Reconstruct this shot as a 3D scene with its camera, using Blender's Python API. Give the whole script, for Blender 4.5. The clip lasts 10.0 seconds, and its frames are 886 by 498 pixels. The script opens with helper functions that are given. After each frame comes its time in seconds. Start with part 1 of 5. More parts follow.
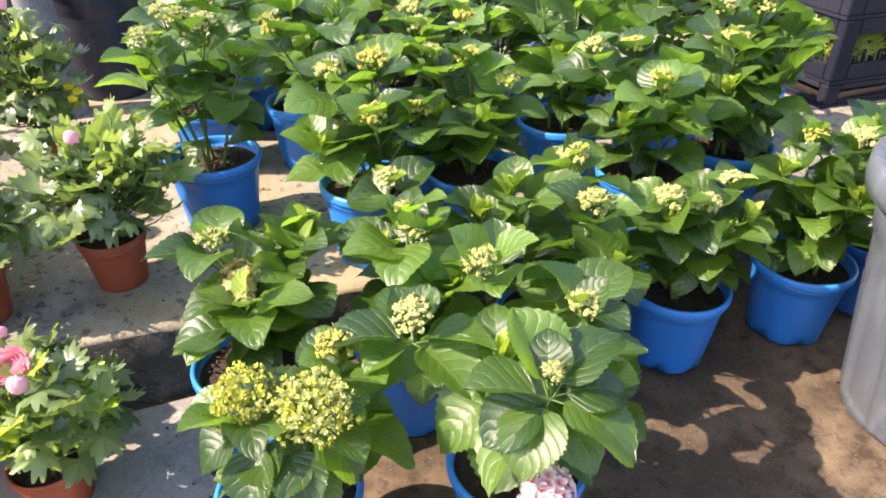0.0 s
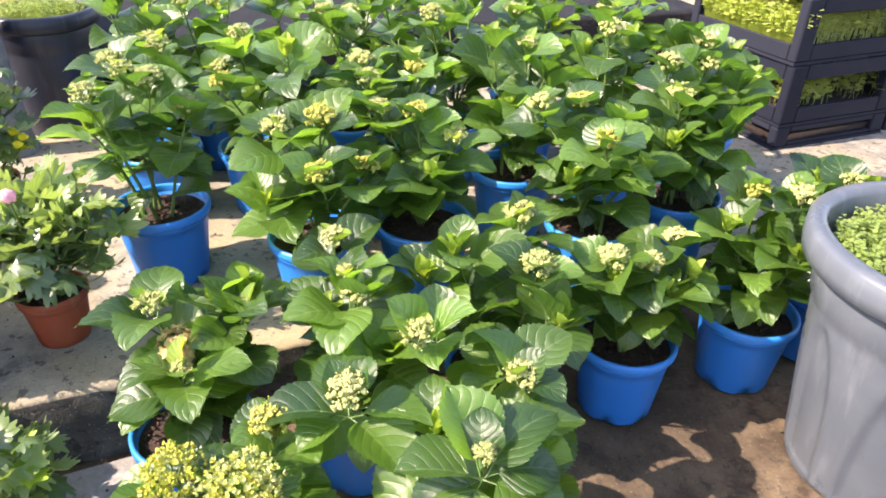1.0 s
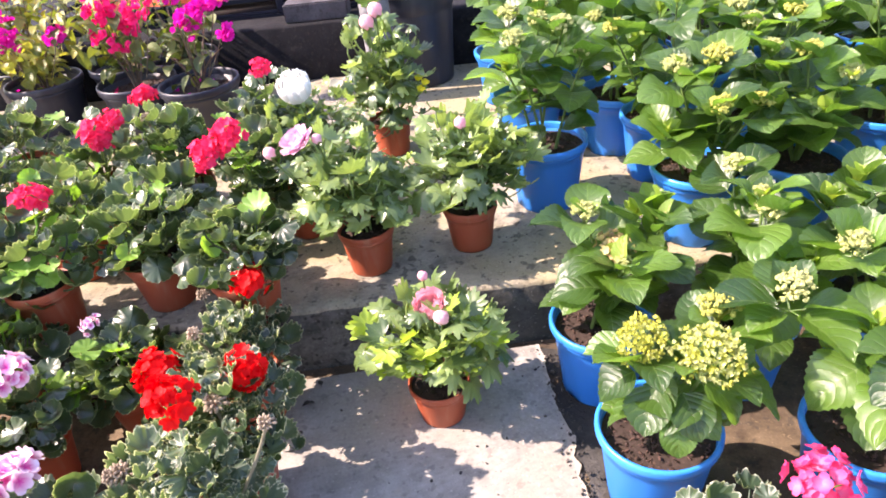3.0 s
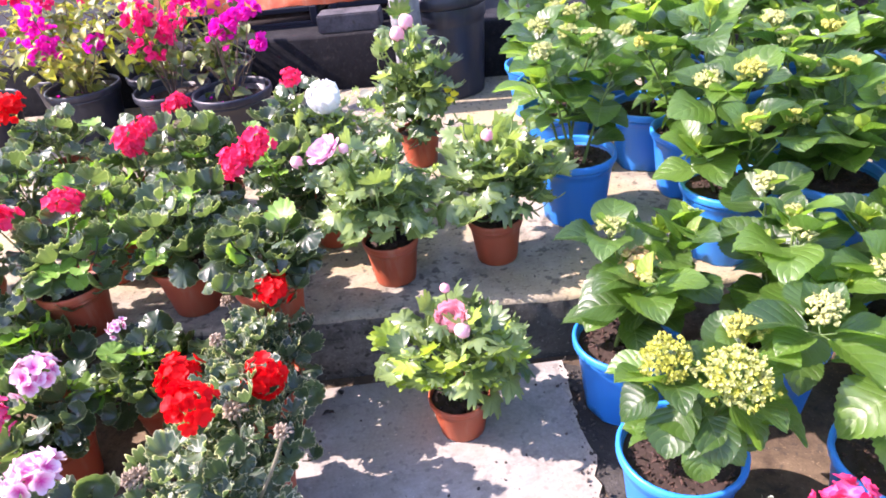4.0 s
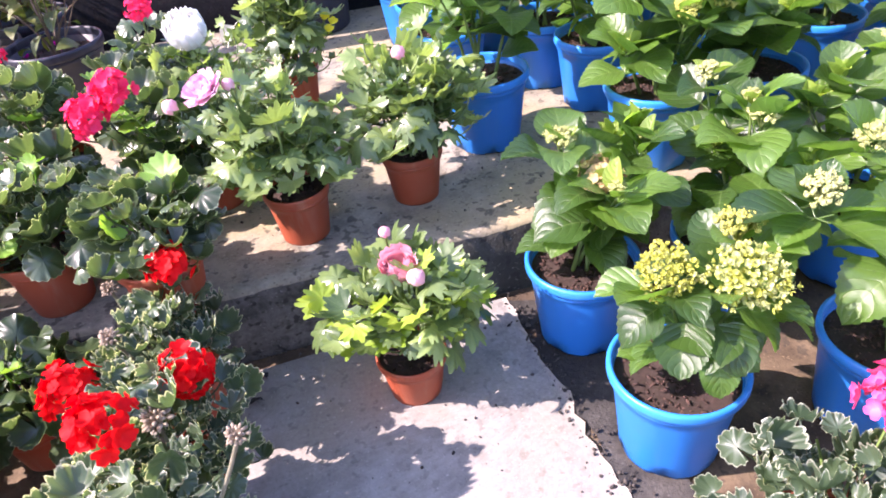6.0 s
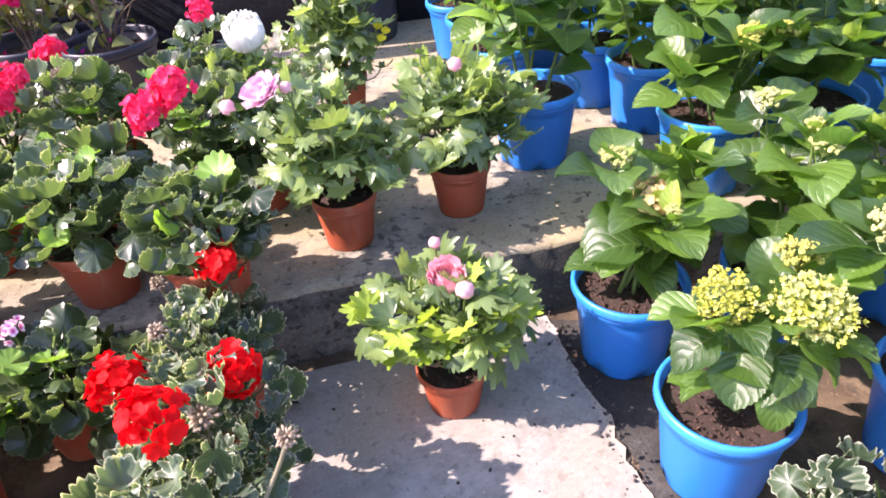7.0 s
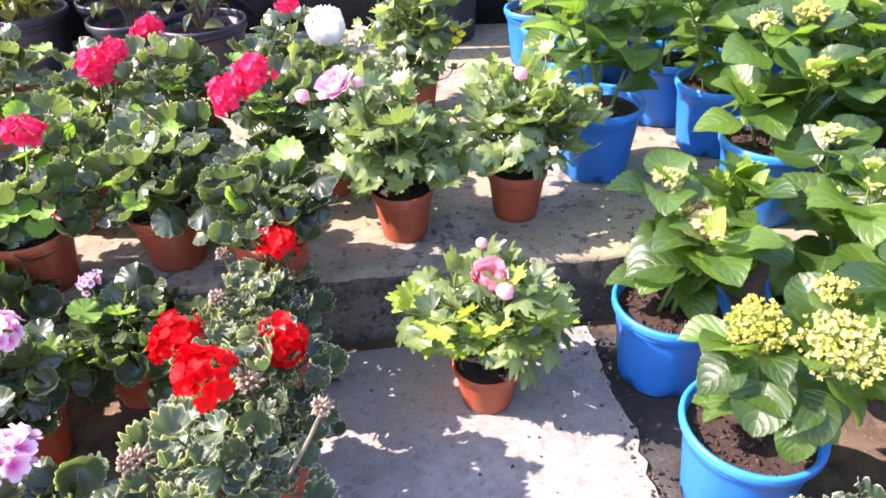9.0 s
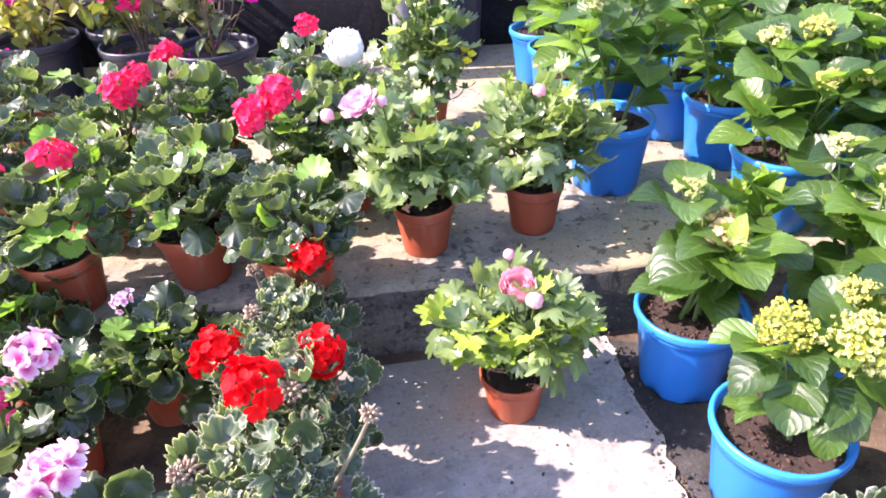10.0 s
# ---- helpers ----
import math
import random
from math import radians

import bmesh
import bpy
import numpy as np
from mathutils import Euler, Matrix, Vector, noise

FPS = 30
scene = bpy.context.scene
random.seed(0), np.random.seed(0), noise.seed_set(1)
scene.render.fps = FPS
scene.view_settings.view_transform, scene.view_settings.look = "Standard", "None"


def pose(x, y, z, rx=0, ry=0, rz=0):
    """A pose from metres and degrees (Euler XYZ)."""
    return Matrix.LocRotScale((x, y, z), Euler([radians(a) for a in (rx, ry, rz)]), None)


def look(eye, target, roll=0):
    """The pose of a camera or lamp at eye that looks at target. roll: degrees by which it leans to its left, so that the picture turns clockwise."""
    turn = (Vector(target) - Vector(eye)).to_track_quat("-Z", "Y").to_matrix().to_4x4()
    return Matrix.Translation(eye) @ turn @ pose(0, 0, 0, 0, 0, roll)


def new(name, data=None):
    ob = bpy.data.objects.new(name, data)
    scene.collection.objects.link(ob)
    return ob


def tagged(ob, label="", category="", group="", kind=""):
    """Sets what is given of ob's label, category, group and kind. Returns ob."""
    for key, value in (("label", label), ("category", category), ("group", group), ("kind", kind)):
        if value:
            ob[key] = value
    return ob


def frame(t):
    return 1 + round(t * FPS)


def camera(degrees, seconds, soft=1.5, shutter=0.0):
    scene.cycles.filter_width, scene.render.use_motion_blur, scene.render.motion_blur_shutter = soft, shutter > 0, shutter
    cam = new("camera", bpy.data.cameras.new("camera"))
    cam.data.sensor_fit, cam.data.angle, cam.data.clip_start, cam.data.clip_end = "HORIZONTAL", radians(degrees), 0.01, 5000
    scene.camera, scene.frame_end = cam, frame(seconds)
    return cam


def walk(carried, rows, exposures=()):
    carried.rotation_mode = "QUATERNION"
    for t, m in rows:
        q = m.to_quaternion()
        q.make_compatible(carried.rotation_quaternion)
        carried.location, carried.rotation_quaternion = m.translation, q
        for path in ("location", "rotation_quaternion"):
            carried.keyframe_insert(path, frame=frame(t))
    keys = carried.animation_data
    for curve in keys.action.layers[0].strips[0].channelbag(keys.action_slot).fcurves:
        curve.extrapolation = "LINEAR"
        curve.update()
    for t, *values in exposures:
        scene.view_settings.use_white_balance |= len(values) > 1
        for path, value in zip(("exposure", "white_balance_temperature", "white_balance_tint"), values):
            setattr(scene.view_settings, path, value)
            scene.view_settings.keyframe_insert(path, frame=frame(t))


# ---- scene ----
cam = camera(64.8, 10.0, 1.8)
PATH = [
    (0, (0.0145, 0.0008, 1.1815), (0.0017, 1.434, 0.2661), -0.1),
    (0.5, (0.051, 0.0272, 1.2325), (0.085, 1.4748, 0.3417), 0.5),
    (1, (0.0731, 0.0501, 1.2589), (0.1249, 1.5019, 0.3765), 1.2),
    (1.5, (0.0663, 0.045, 1.2546), (0.0374, 1.4951, 0.3664), 0.9),
    (2, (0.0153, 0.0102, 1.2419), (-0.1156, 1.4476, 0.3434), 1.2),
    (2.3, (-0.102, -0.035, 1.245), (-0.394, 1.624, 0.166), -0.2),
    (2.4, (-0.148, -0.077, 1.248), (-0.508, 1.570, 0.172), -0.6),
    (2.5, (-0.152, -0.086, 1.272), (-0.581, 1.521, 0.161), -2.6),
    (2.8, (-0.261, -0.165, 1.262), (-0.785, 1.416, 0.155), -4.7),
    (3, (-0.3043, -0.2482, 1.2996), (-0.7718, 1.0982, 0.3731), -6.8),
    (3.2, (-0.3153, -0.2788, 1.2971), (-0.7939, 1.0583, 0.3621), -6.0),
    (4.3, (-0.2797, -0.2074, 1.2979), (-0.8576, 1.1237, 0.4123), -7.5),
    (4.5, (-0.2703, -0.187, 1.2724), (-0.8789, 1.1075, 0.3536), -7.7),
    (5, (-0.2618, -0.1207, 1.235), (-0.7778, 1.2019, 0.3), -9.3),
    (5.2, (-0.282, -0.098, 1.207), (-0.753, 1.502, 0.103), -8.5),
    (5.5, (-0.4054, -0.1139, 1.1858), (-0.6264, 1.2521, 0.198), -6.5),
    (5.7, (-0.4667, -0.1148, 1.1687), (-0.6587, 1.235, 0.153), -7.2),
    (6.8, (-0.5695, -0.1105, 1.1424), (-0.7769, 1.2538, 0.1487), -5.0),
    (7, (-0.5755, -0.1148, 1.1483), (-0.816, 1.2521, 0.1666), -4.9),
    (7.5, (-0.5534, -0.1275, 1.173), (-0.8083, 1.2376, 0.1921), -2.6),
    (8, (-0.544, -0.1394, 1.1866), (-0.8653, 1.2189, 0.2159), -2.9),
    (8.5, (-0.5448, -0.1564, 1.1841), (-0.9052, 1.1866, 0.2065), -2.5),
    (9, (-0.5397, -0.1598, 1.1824), (-0.9231, 1.1781, 0.2057), -2.3),
    (9.5, (-0.5627, -0.1709, 1.1824), (-0.986, 1.1603, 0.2133), -3.9),
    (10, (-0.6018, -0.2133, 1.1883), (-0.9716, 1.1577, 0.2541), -2.9),
]
EXPOSURES = [(0, 1.76, 7150, 25), (0.5, 1.79, 7100, 25), (1, 1.88, 7000, 25), (2, 1.94, 7050, 29), (2.5, 1.95, 7050, 29), (3, 2.02, 6900, 31), (4.5, 2.06, 6200, 39), (5.5, 2.02, 6200, 41), (7, 1.93, 6550, 35), (9, 2.09, 6480, 37), (10, 2.15, 6350, 38)]
walk(cam, [(t, look(eye, target, roll)) for t, eye, target, roll in PATH], EXPOSURES)

# ---- world and light ----
SUN_AZ, SUN_EL = radians(-105), radians(43)      # azimuth from +y towards +x
to_sun = Vector((math.sin(SUN_AZ) * math.cos(SUN_EL), math.cos(SUN_AZ) * math.cos(SUN_EL), math.sin(SUN_EL)))
world = bpy.data.worlds.new("sky")
scene.world = world
world.use_nodes = True
sky = world.node_tree.nodes.new("ShaderNodeTexSky")
sky.sky_type, sky.sun_disc = "NISHITA", False
sky.sun_elevation, sky.sun_rotation = SUN_EL, SUN_AZ
world.node_tree.links.new(sky.outputs[0], world.node_tree.nodes["Background"].inputs[0])
world.node_tree.nodes["Background"].inputs[1].default_value = 0.15
sun = new("sun", bpy.data.lights.new("sun", "SUN"))
sun.data.energy, sun.data.angle, sun.data.color = 3.75, radians(0.5), (1.0, 0.93, 0.80)
sun.matrix_world = look(to_sun * 20, (0, 0, 0))

# ---- materials ----
def material(name):
    m = bpy.data.materials.new(name)
    m.use_nodes = True
    t = m.node_tree
    return m, t, t.nodes["Principled BSDF"], t.nodes["Material Output"]


def node(t, kind, inputs=()):
    n = t.nodes.new(kind)
    for k, v in dict(inputs).items():
        if isinstance(v, bpy.types.NodeSocket):
            t.links.new(v, n.inputs[k])
        else:
            n.inputs[k].default_value = v
    return n


def math_node(t, op, a, b=0.0, c=0.0, clamp=False):
    n = t.nodes.new("ShaderNodeMath")
    n.operation, n.use_clamp = op, clamp
    for i, v in enumerate((a, b, c)):
        if isinstance(v, bpy.types.NodeSocket):
            t.links.new(v, n.inputs[i])
        else:
            n.inputs[i].default_value = v
    return n.outputs[0]


def ramp(t, fac, stops):
    n = t.nodes.new("ShaderNodeValToRGB")
    while len(n.color_ramp.elements) < len(stops):
        n.color_ramp.elements.new(0.5)
    for e, (p, c) in zip(n.color_ramp.elements, stops):
        e.position, e.color = p, (*c, 1)
    t.links.new(fac, n.inputs[0])
    return n.outputs[0]


def mix(t, fac, a, b, blend="MIX"):
    n = t.nodes.new("ShaderNodeMix")
    n.data_type, n.blend_type = "RGBA", blend
    for s, v in ((n.inputs[0], fac), (n.inputs[6], a), (n.inputs[7], b)):
        if isinstance(v, bpy.types.NodeSocket):
            t.links.new(v, s)
        else:
            s.default_value = v if isinstance(v, float) else (*v, 1)
    return n.outputs[2]


def noise_fac(t, scale, detail=4.0, rough=0.55, coord="Object", offset=None):
    tc = t.nodes.new("ShaderNodeTexCoord")
    vec = tc.outputs[coord]
    if offset is not None:
        vec = node(t, "ShaderNodeVectorMath", {0: vec, 1: offset}).outputs[0]
    return node(t, "ShaderNodeTexNoise", {"Vector": vec, "Scale": scale, "Detail": detail, "Roughness": rough}).outputs["Fac"]


def bump(t, bsdf, height, strength, distance):
    b = node(t, "ShaderNodeBump", {"Height": height, "Strength": strength, "Distance": distance})
    t.links.new(b.outputs[0], bsdf.inputs["Normal"])
    return b.outputs[0]


def concrete(name, dark, light, stain, bump_mm=1.5, speck=0.25):
    m, t, b, _ = material(name)
    big, fine, mid = noise_fac(t, 2.3, 5), noise_fac(t, 90, 3, 0.7), noise_fac(t, 11, 6, 0.65)
    col = ramp(t, mid, [(0.36, dark), (0.50, tuple(0.45 * a + 0.55 * c for a, c in zip(dark, light))), (0.66, light)])
    col = mix(t, ramp(t, big, [(0.42, (0, 0, 0)), (0.62, (1, 1, 1))]), col, stain)
    spots = ramp(t, noise_fac(t, 38, 2, 0.5, offset=(3, 1, 7)), [(0.60, (0, 0, 0)), (0.66, (1, 1, 1))])
    col = mix(t, math_node(t, "MULTIPLY", spots, speck), col, (0.035, 0.032, 0.028))
    pits = ramp(t, noise_fac(t, 120, 2, 0.5, offset=(9, 4, 2)), [(0.64, (0, 0, 0)), (0.70, (1, 1, 1))])
    col = mix(t, math_node(t, "MULTIPLY", pits, speck * 0.8), col, (0.05, 0.046, 0.04))
    grit = ramp(t, noise_fac(t, 150, 2, 0.5, offset=(1, 8, 5)), [(0.66, (0, 0, 0)), (0.72, (1, 1, 1))])
    col = mix(t, math_node(t, "MULTIPLY", grit, 0.5), col, tuple(min(0.6, c * 1.5) for c in light))
    col = mix(t, 0.34, col, mix(t, fine, (0.1, 0.1, 0.1), (0.9, 0.9, 0.9)), "OVERLAY")
    t.links.new(col, b.inputs["Base Color"])
    b.inputs["Roughness"].default_value = 0.92
    b.inputs["Specular IOR Level"].default_value = 0.25
    h = math_node(t, "ADD", math_node(t, "MULTIPLY", mid, 0.8), math_node(t, "MULTIPLY", fine, 0.35))
    bump(t, b, h, 0.7, bump_mm / 1000 * 2.5)
    return m


def plastic(name, color, rough=0.42, worn=None, dust=0.15, see=0.0, gloss=0.5):
    m, t, b, out = material(name)
    b.inputs["Specular IOR Level"].default_value = gloss
    n1, n2 = noise_fac(t, 7, 5, 0.6), noise_fac(t, 60, 3, 0.6)
    rnd = t.nodes.new("ShaderNodeObjectInfo").outputs["Random"]
    c2 = tuple(min(1, c * 1.25 + 0.01) for c in color)
    col = mix(t, math_node(t, "MULTIPLY", rnd, 0.6), color, c2)
    col = mix(t, math_node(t, "MULTIPLY", ramp(t, n1, [(0.45, (0, 0, 0)), (0.75, (1, 1, 1))]), dust), col, worn or (0.35, 0.32, 0.28))
    tall_ = node(t, "ShaderNodeVectorMath", {0: t.nodes.new("ShaderNodeTexCoord").outputs["Object"], 1: (34.0, 34.0, 4.0)})
    tall_.operation = "MULTIPLY"
    streak = node(t, "ShaderNodeTexNoise", {"Vector": tall_.outputs[0], "Scale": 1.0, "Detail": 4.0, "Roughness": 0.6}).outputs["Fac"]
    col = mix(t, math_node(t, "MULTIPLY", ramp(t, streak, [(0.54, (0, 0, 0)), (0.72, (1, 1, 1))]), dust * 1.6), col, worn or (0.35, 0.32, 0.28))
    t.links.new(col, b.inputs["Base Color"])
    t.links.new(math_node(t, "MULTIPLY_ADD", n1, 0.35, rough - 0.15), b.inputs["Roughness"])
    bump(t, b, math_node(t, "ADD", n1, math_node(t, "MULTIPLY", n2, 0.2)), 0.25, 0.002)
    if see:
        tr = node(t, "ShaderNodeBsdfTranslucent", {"Color": col})
        ms = node(t, "ShaderNodeMixShader", {0: see, 1: b.outputs[0], 2: tr.outputs[0]})
        t.links.new(ms.outputs[0], out.inputs["Surface"])
    return m


def leaf_material(name, deep, fresh, vein, side=5.5, slant=1.0, rough=0.38, edge=None, palmate=False, see=0.36, edge_at=0.80, glow=1.9):
    """UV: u across the blade (0.5 the midrib), v along it; palmate: u the angle, v the way out."""
    m, t, b, out = material(name)
    uv = node(t, "ShaderNodeUVMap").outputs[0]
    sep = node(t, "ShaderNodeSeparateXYZ", {0: uv})
    u, v = sep.outputs[0], sep.outputs[1]
    rnd = t.nodes.new("ShaderNodeObjectInfo").outputs["Random"]
    mottle = noise_fac(t, 26, 4, 0.6)
    tone = math_node(t, "ADD", math_node(t, "MULTIPLY", rnd, 0.75), math_node(t, "MULTIPLY", mottle, 0.3))
    col = ramp(t, tone, [(0.1, deep), (0.55, tuple((a + c) / 2 for a, c in zip(deep, fresh))), (1.0, fresh)])
    if palmate:
        wave = math_node(t, "ABSOLUTE", math_node(t, "SINE", math_node(t, "MULTIPLY", u, 7 * math.pi)))
        width = math_node(t, "MULTIPLY", v, 3.0)
        line = math_node(t, "SUBTRACT", 1.0, math_node(t, "MULTIPLY", wave, math_node(t, "MULTIPLY_ADD", v, 9.0, 2.0)), clamp=True)
        cup = wave
        far = v
    else:
        a = math_node(t, "ABSOLUTE", math_node(t, "SUBTRACT", u, 0.5))
        mid = math_node(t, "SUBTRACT", 1.0, math_node(t, "MULTIPLY", a, 34.0), clamp=True)
        phase = math_node(t, "SUBTRACT", v, math_node(t, "MULTIPLY", math_node(t, "POWER", a, 1.25), slant))
        phase = math_node(t, "ADD", phase, math_node(t, "MULTIPLY", mottle, 0.05))
        wave = math_node(t, "ABSOLUTE", math_node(t, "SINE", math_node(t, "MULTIPLY", phase, side * math.pi)))
        rib = math_node(t, "SUBTRACT", 1.0, math_node(t, "MULTIPLY", wave, 7.0), clamp=True)
        rib = math_node(t, "MULTIPLY", rib, math_node(t, "SUBTRACT", 1.0, math_node(t, "MULTIPLY", a, 1.7), clamp=True))
        line = math_node(t, "MAXIMUM", mid, math_node(t, "MULTIPLY", rib, 0.75))
        cup = wave
        far = math_node(t, "MULTIPLY", a, 2.0)
    col = mix(t, math_node(t, "MULTIPLY", line, 0.13 if palmate else 0.26), col, vein)
    if edge:
        wob = math_node(t, "MULTIPLY_ADD", mottle, 0.25, edge_at - 0.12)
        rim = math_node(t, "MULTIPLY", math_node(t, "SUBTRACT", far, wob), 14.0, clamp=True)
        col = mix(t, rim, col, edge)
    t.links.new(col, b.inputs["Base Color"])
    b.inputs["Roughness"].default_value = rough
    b.inputs["Specular IOR Level"].default_value = 0.8
    h = math_node(t, "SUBTRACT", math_node(t, "POWER", cup, 1.0 if palmate else 0.5), math_node(t, "MULTIPLY", line, 0.3))
    h = math_node(t, "ADD", h, math_node(t, "MULTIPLY", noise_fac(t, 220, 2), 0.25))
    nrm = bump(t, b, h, 0.12 if palmate else 0.5, 0.0020)
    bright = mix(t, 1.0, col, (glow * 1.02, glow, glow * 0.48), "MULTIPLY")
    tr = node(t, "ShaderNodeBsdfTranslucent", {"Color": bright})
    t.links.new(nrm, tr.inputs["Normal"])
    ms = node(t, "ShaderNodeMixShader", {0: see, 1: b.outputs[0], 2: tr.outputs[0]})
    t.links.new(ms.outputs[0], out.inputs["Surface"])
    return m


def petal_material(name, a, b_, see=0.35, rough=0.6, centre=None):
    m, t, b, out = material(name)
    b.inputs["Specular IOR Level"].default_value = 0.2
    rnd = t.nodes.new("ShaderNodeObjectInfo").outputs["Random"]
    isl = t.nodes.new("ShaderNodeNewGeometry").outputs["Random Per Island"]
    f = math_node(t, "ADD", math_node(t, "MULTIPLY", rnd, 0.4), math_node(t, "MULTIPLY", isl, 0.6))
    col = mix(t, f, a, b_)
    if centre:
        v = node(t, "ShaderNodeSeparateXYZ", {0: node(t, "ShaderNodeUVMap").outputs[0]}).outputs[1]
        col = mix(t, math_node(t, "SUBTRACT", 1.0, math_node(t, "MULTIPLY", v, 1.25), clamp=True), col, centre)
    t.links.new(col, b.inputs["Base Color"])
    b.inputs["Roughness"].default_value = rough
    bump(t, b, noise_fac(t, 160, 2), 0.2, 0.001)
    tr = node(t, "ShaderNodeBsdfTranslucent", {"Color": col})
    ms = node(t, "ShaderNodeMixShader", {0: see, 1: b.outputs[0], 2: tr.outputs[0]})
    t.links.new(ms.outputs[0], out.inputs["Surface"])
    return m


def rough_stuff(name, a, b_, scale=60, rough=0.95, depth=0.004):
    m, t, b, _ = material(name)
    n1, n2 = noise_fac(t, scale, 5, 0.7), noise_fac(t, scale / 8, 3)
    isl = t.nodes.new("ShaderNodeNewGeometry").outputs["Random Per Island"]
    f = math_node(t, "ADD", math_node(t, "MULTIPLY", n1, 0.7), math_node(t, "MULTIPLY", isl, 0.35))
    col = mix(t, math_node(t, "MULTIPLY", n2, 0.4), ramp(t, f, [(0.3, a), (0.85, b_)]), a)
    t.links.new(col, b.inputs["Base Color"])
    b.inputs["Roughness"].default_value = rough
    bump(t, b, n1, 0.8, depth)
    return m


M_SLAB = concrete("pale_concrete", (0.200, 0.188, 0.170), (0.345, 0.326, 0.298), (0.265, 0.238, 0.196))
M_STEP = concrete("weathered_concrete", (0.145, 0.135, 0.115), (0.340, 0.308, 0.242), (0.31, 0.26, 0.155), 2.5, 0.6)
# moss mottling over a base colour darkened for the riser's shade
M_RISER = concrete("mossy_shade_concrete", (0.045, 0.044, 0.038), (0.19, 0.18, 0.16), (0.045, 0.045, 0.038), 4, 0.9)
M_GROUND = concrete("brown_screed", (0.055, 0.038, 0.025), (0.190, 0.138, 0.085), (0.070, 0.050, 0.033), 3, 0.5)
M_DAMP = concrete("damp_dark_screed", (0.030, 0.028, 0.025), (0.085, 0.078, 0.068), (0.034, 0.031, 0.027), 5, 0.5)
M_BLOCK = concrete("grey_block_concrete", (0.045, 0.043, 0.048), (0.10, 0.096, 0.104), (0.06, 0.058, 0.062), 3, 0.4)
# near-black base colour carries the shade that lies on the ledge
M_LEDGE = concrete("shade_dark_concrete", (0.005, 0.005, 0.007), (0.017, 0.017, 0.020), (0.008, 0.008, 0.010), 3, 0.4)
M_BLUE = plastic("blue_plastic", (0.006, 0.165, 0.53), 0.40, (0.10, 0.22, 0.42), 0.10, see=0.10)
M_BLUE_RIM = plastic("blue_plastic_rim", (0.010, 0.20, 0.60), 0.38, (0.10, 0.25, 0.45), 0.10)
M_TERRA = plastic("terracotta_plastic", (0.35, 0.066, 0.023), 0.55, (0.40, 0.20, 0.12), 0.25, see=0.08)
M_BLACK = plastic("black_plastic", (0.011, 0.014, 0.026), 0.42, (0.08, 0.08, 0.085), 0.2)
M_GREY = plastic("grey_nursery_plastic", (0.090, 0.105, 0.123), 0.30, (0.27, 0.29, 0.30), 0.15, see=0.12)
M_TARP = plastic("orange_tarpaulin", (0.75, 0.14, 0.05), 0.5, (0.8, 0.35, 0.2), 0.4)
M_CRATE = plastic("charcoal_crate_plastic", (0.009, 0.011, 0.020), 0.7, (0.012, 0.013, 0.018), 0.1, gloss=0.2)
M_SOIL = rough_stuff("dark_compost", (0.008, 0.005, 0.004), (0.062, 0.036, 0.026), 70)
M_CHIP = rough_stuff("bark_chips", (0.028, 0.014, 0.010), (0.115, 0.060, 0.043), 40)
M_DEBRIS = rough_stuff("dark_crumbs", (0.015, 0.013, 0.012), (0.12, 0.10, 0.08), 30)
M_DRY = rough_stuff("dry_leaf", (0.22, 0.13, 0.06), (0.45, 0.33, 0.18), 25)
M_STEM = rough_stuff("green_stem", (0.09, 0.15, 0.03), (0.20, 0.27, 0.07), 25, 0.6, 0.001)
M_OLD_STEM = rough_stuff("downy_flower_stalk", (0.16, 0.15, 0.09), (0.34, 0.31, 0.22), 40, 0.8, 0.001)
M_WOOD = rough_stuff("woody_stem", (0.10, 0.07, 0.045), (0.26, 0.20, 0.14), 60, 0.9, 0.002)
M_BARK = rough_stuff("grey_bark", (0.06, 0.06, 0.065), (0.38, 0.38, 0.38), 22, 0.95, 0.006)
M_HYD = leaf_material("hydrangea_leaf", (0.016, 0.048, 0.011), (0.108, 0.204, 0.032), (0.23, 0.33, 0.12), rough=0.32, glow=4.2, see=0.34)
M_HYD_YOUNG = leaf_material("young_hydrangea_leaf", (0.15, 0.26, 0.035), (0.34, 0.45, 0.07), (0.34, 0.46, 0.16), rough=0.34)
# edge here paints the sunlight caught along the crinkled leaf margins
M_GER = leaf_material("geranium_leaf", (0.018, 0.037, 0.017), (0.079, 0.124, 0.048), (0.15, 0.21, 0.11), palmate=True, rough=0.32, edge=(0.36, 0.42, 0.27), edge_at=0.95, see=0.34, glow=3.0)
M_GER_EDGE = leaf_material("variegated_geranium_leaf", (0.024, 0.052, 0.028), (0.092, 0.142, 0.072), (0.21, 0.28, 0.16), palmate=True, rough=0.42, edge=(0.52, 0.54, 0.43), edge_at=0.925, glow=2.4)
M_GER_YOUNG = leaf_material("young_geranium_leaf", (0.12, 0.27, 0.03), (0.22, 0.40, 0.05), (0.3, 0.45, 0.12), palmate=True, rough=0.5)
M_RAN = leaf_material("ranunculus_leaf", (0.032, 0.076, 0.024), (0.28, 0.38, 0.13), (0.30, 0.40, 0.18), palmate=True, rough=0.34)
M_RAN_YOUNG = leaf_material("yellow_ranunculus_leaf", (0.22, 0.36, 0.03), (0.34, 0.46, 0.05), (0.4, 0.5, 0.15), palmate=True, rough=0.5)
M_BOUG = leaf_material("bougainvillea_leaf", (0.035, 0.075, 0.015), (0.18, 0.21, 0.035), (0.22, 0.27, 0.09), rough=0.45)
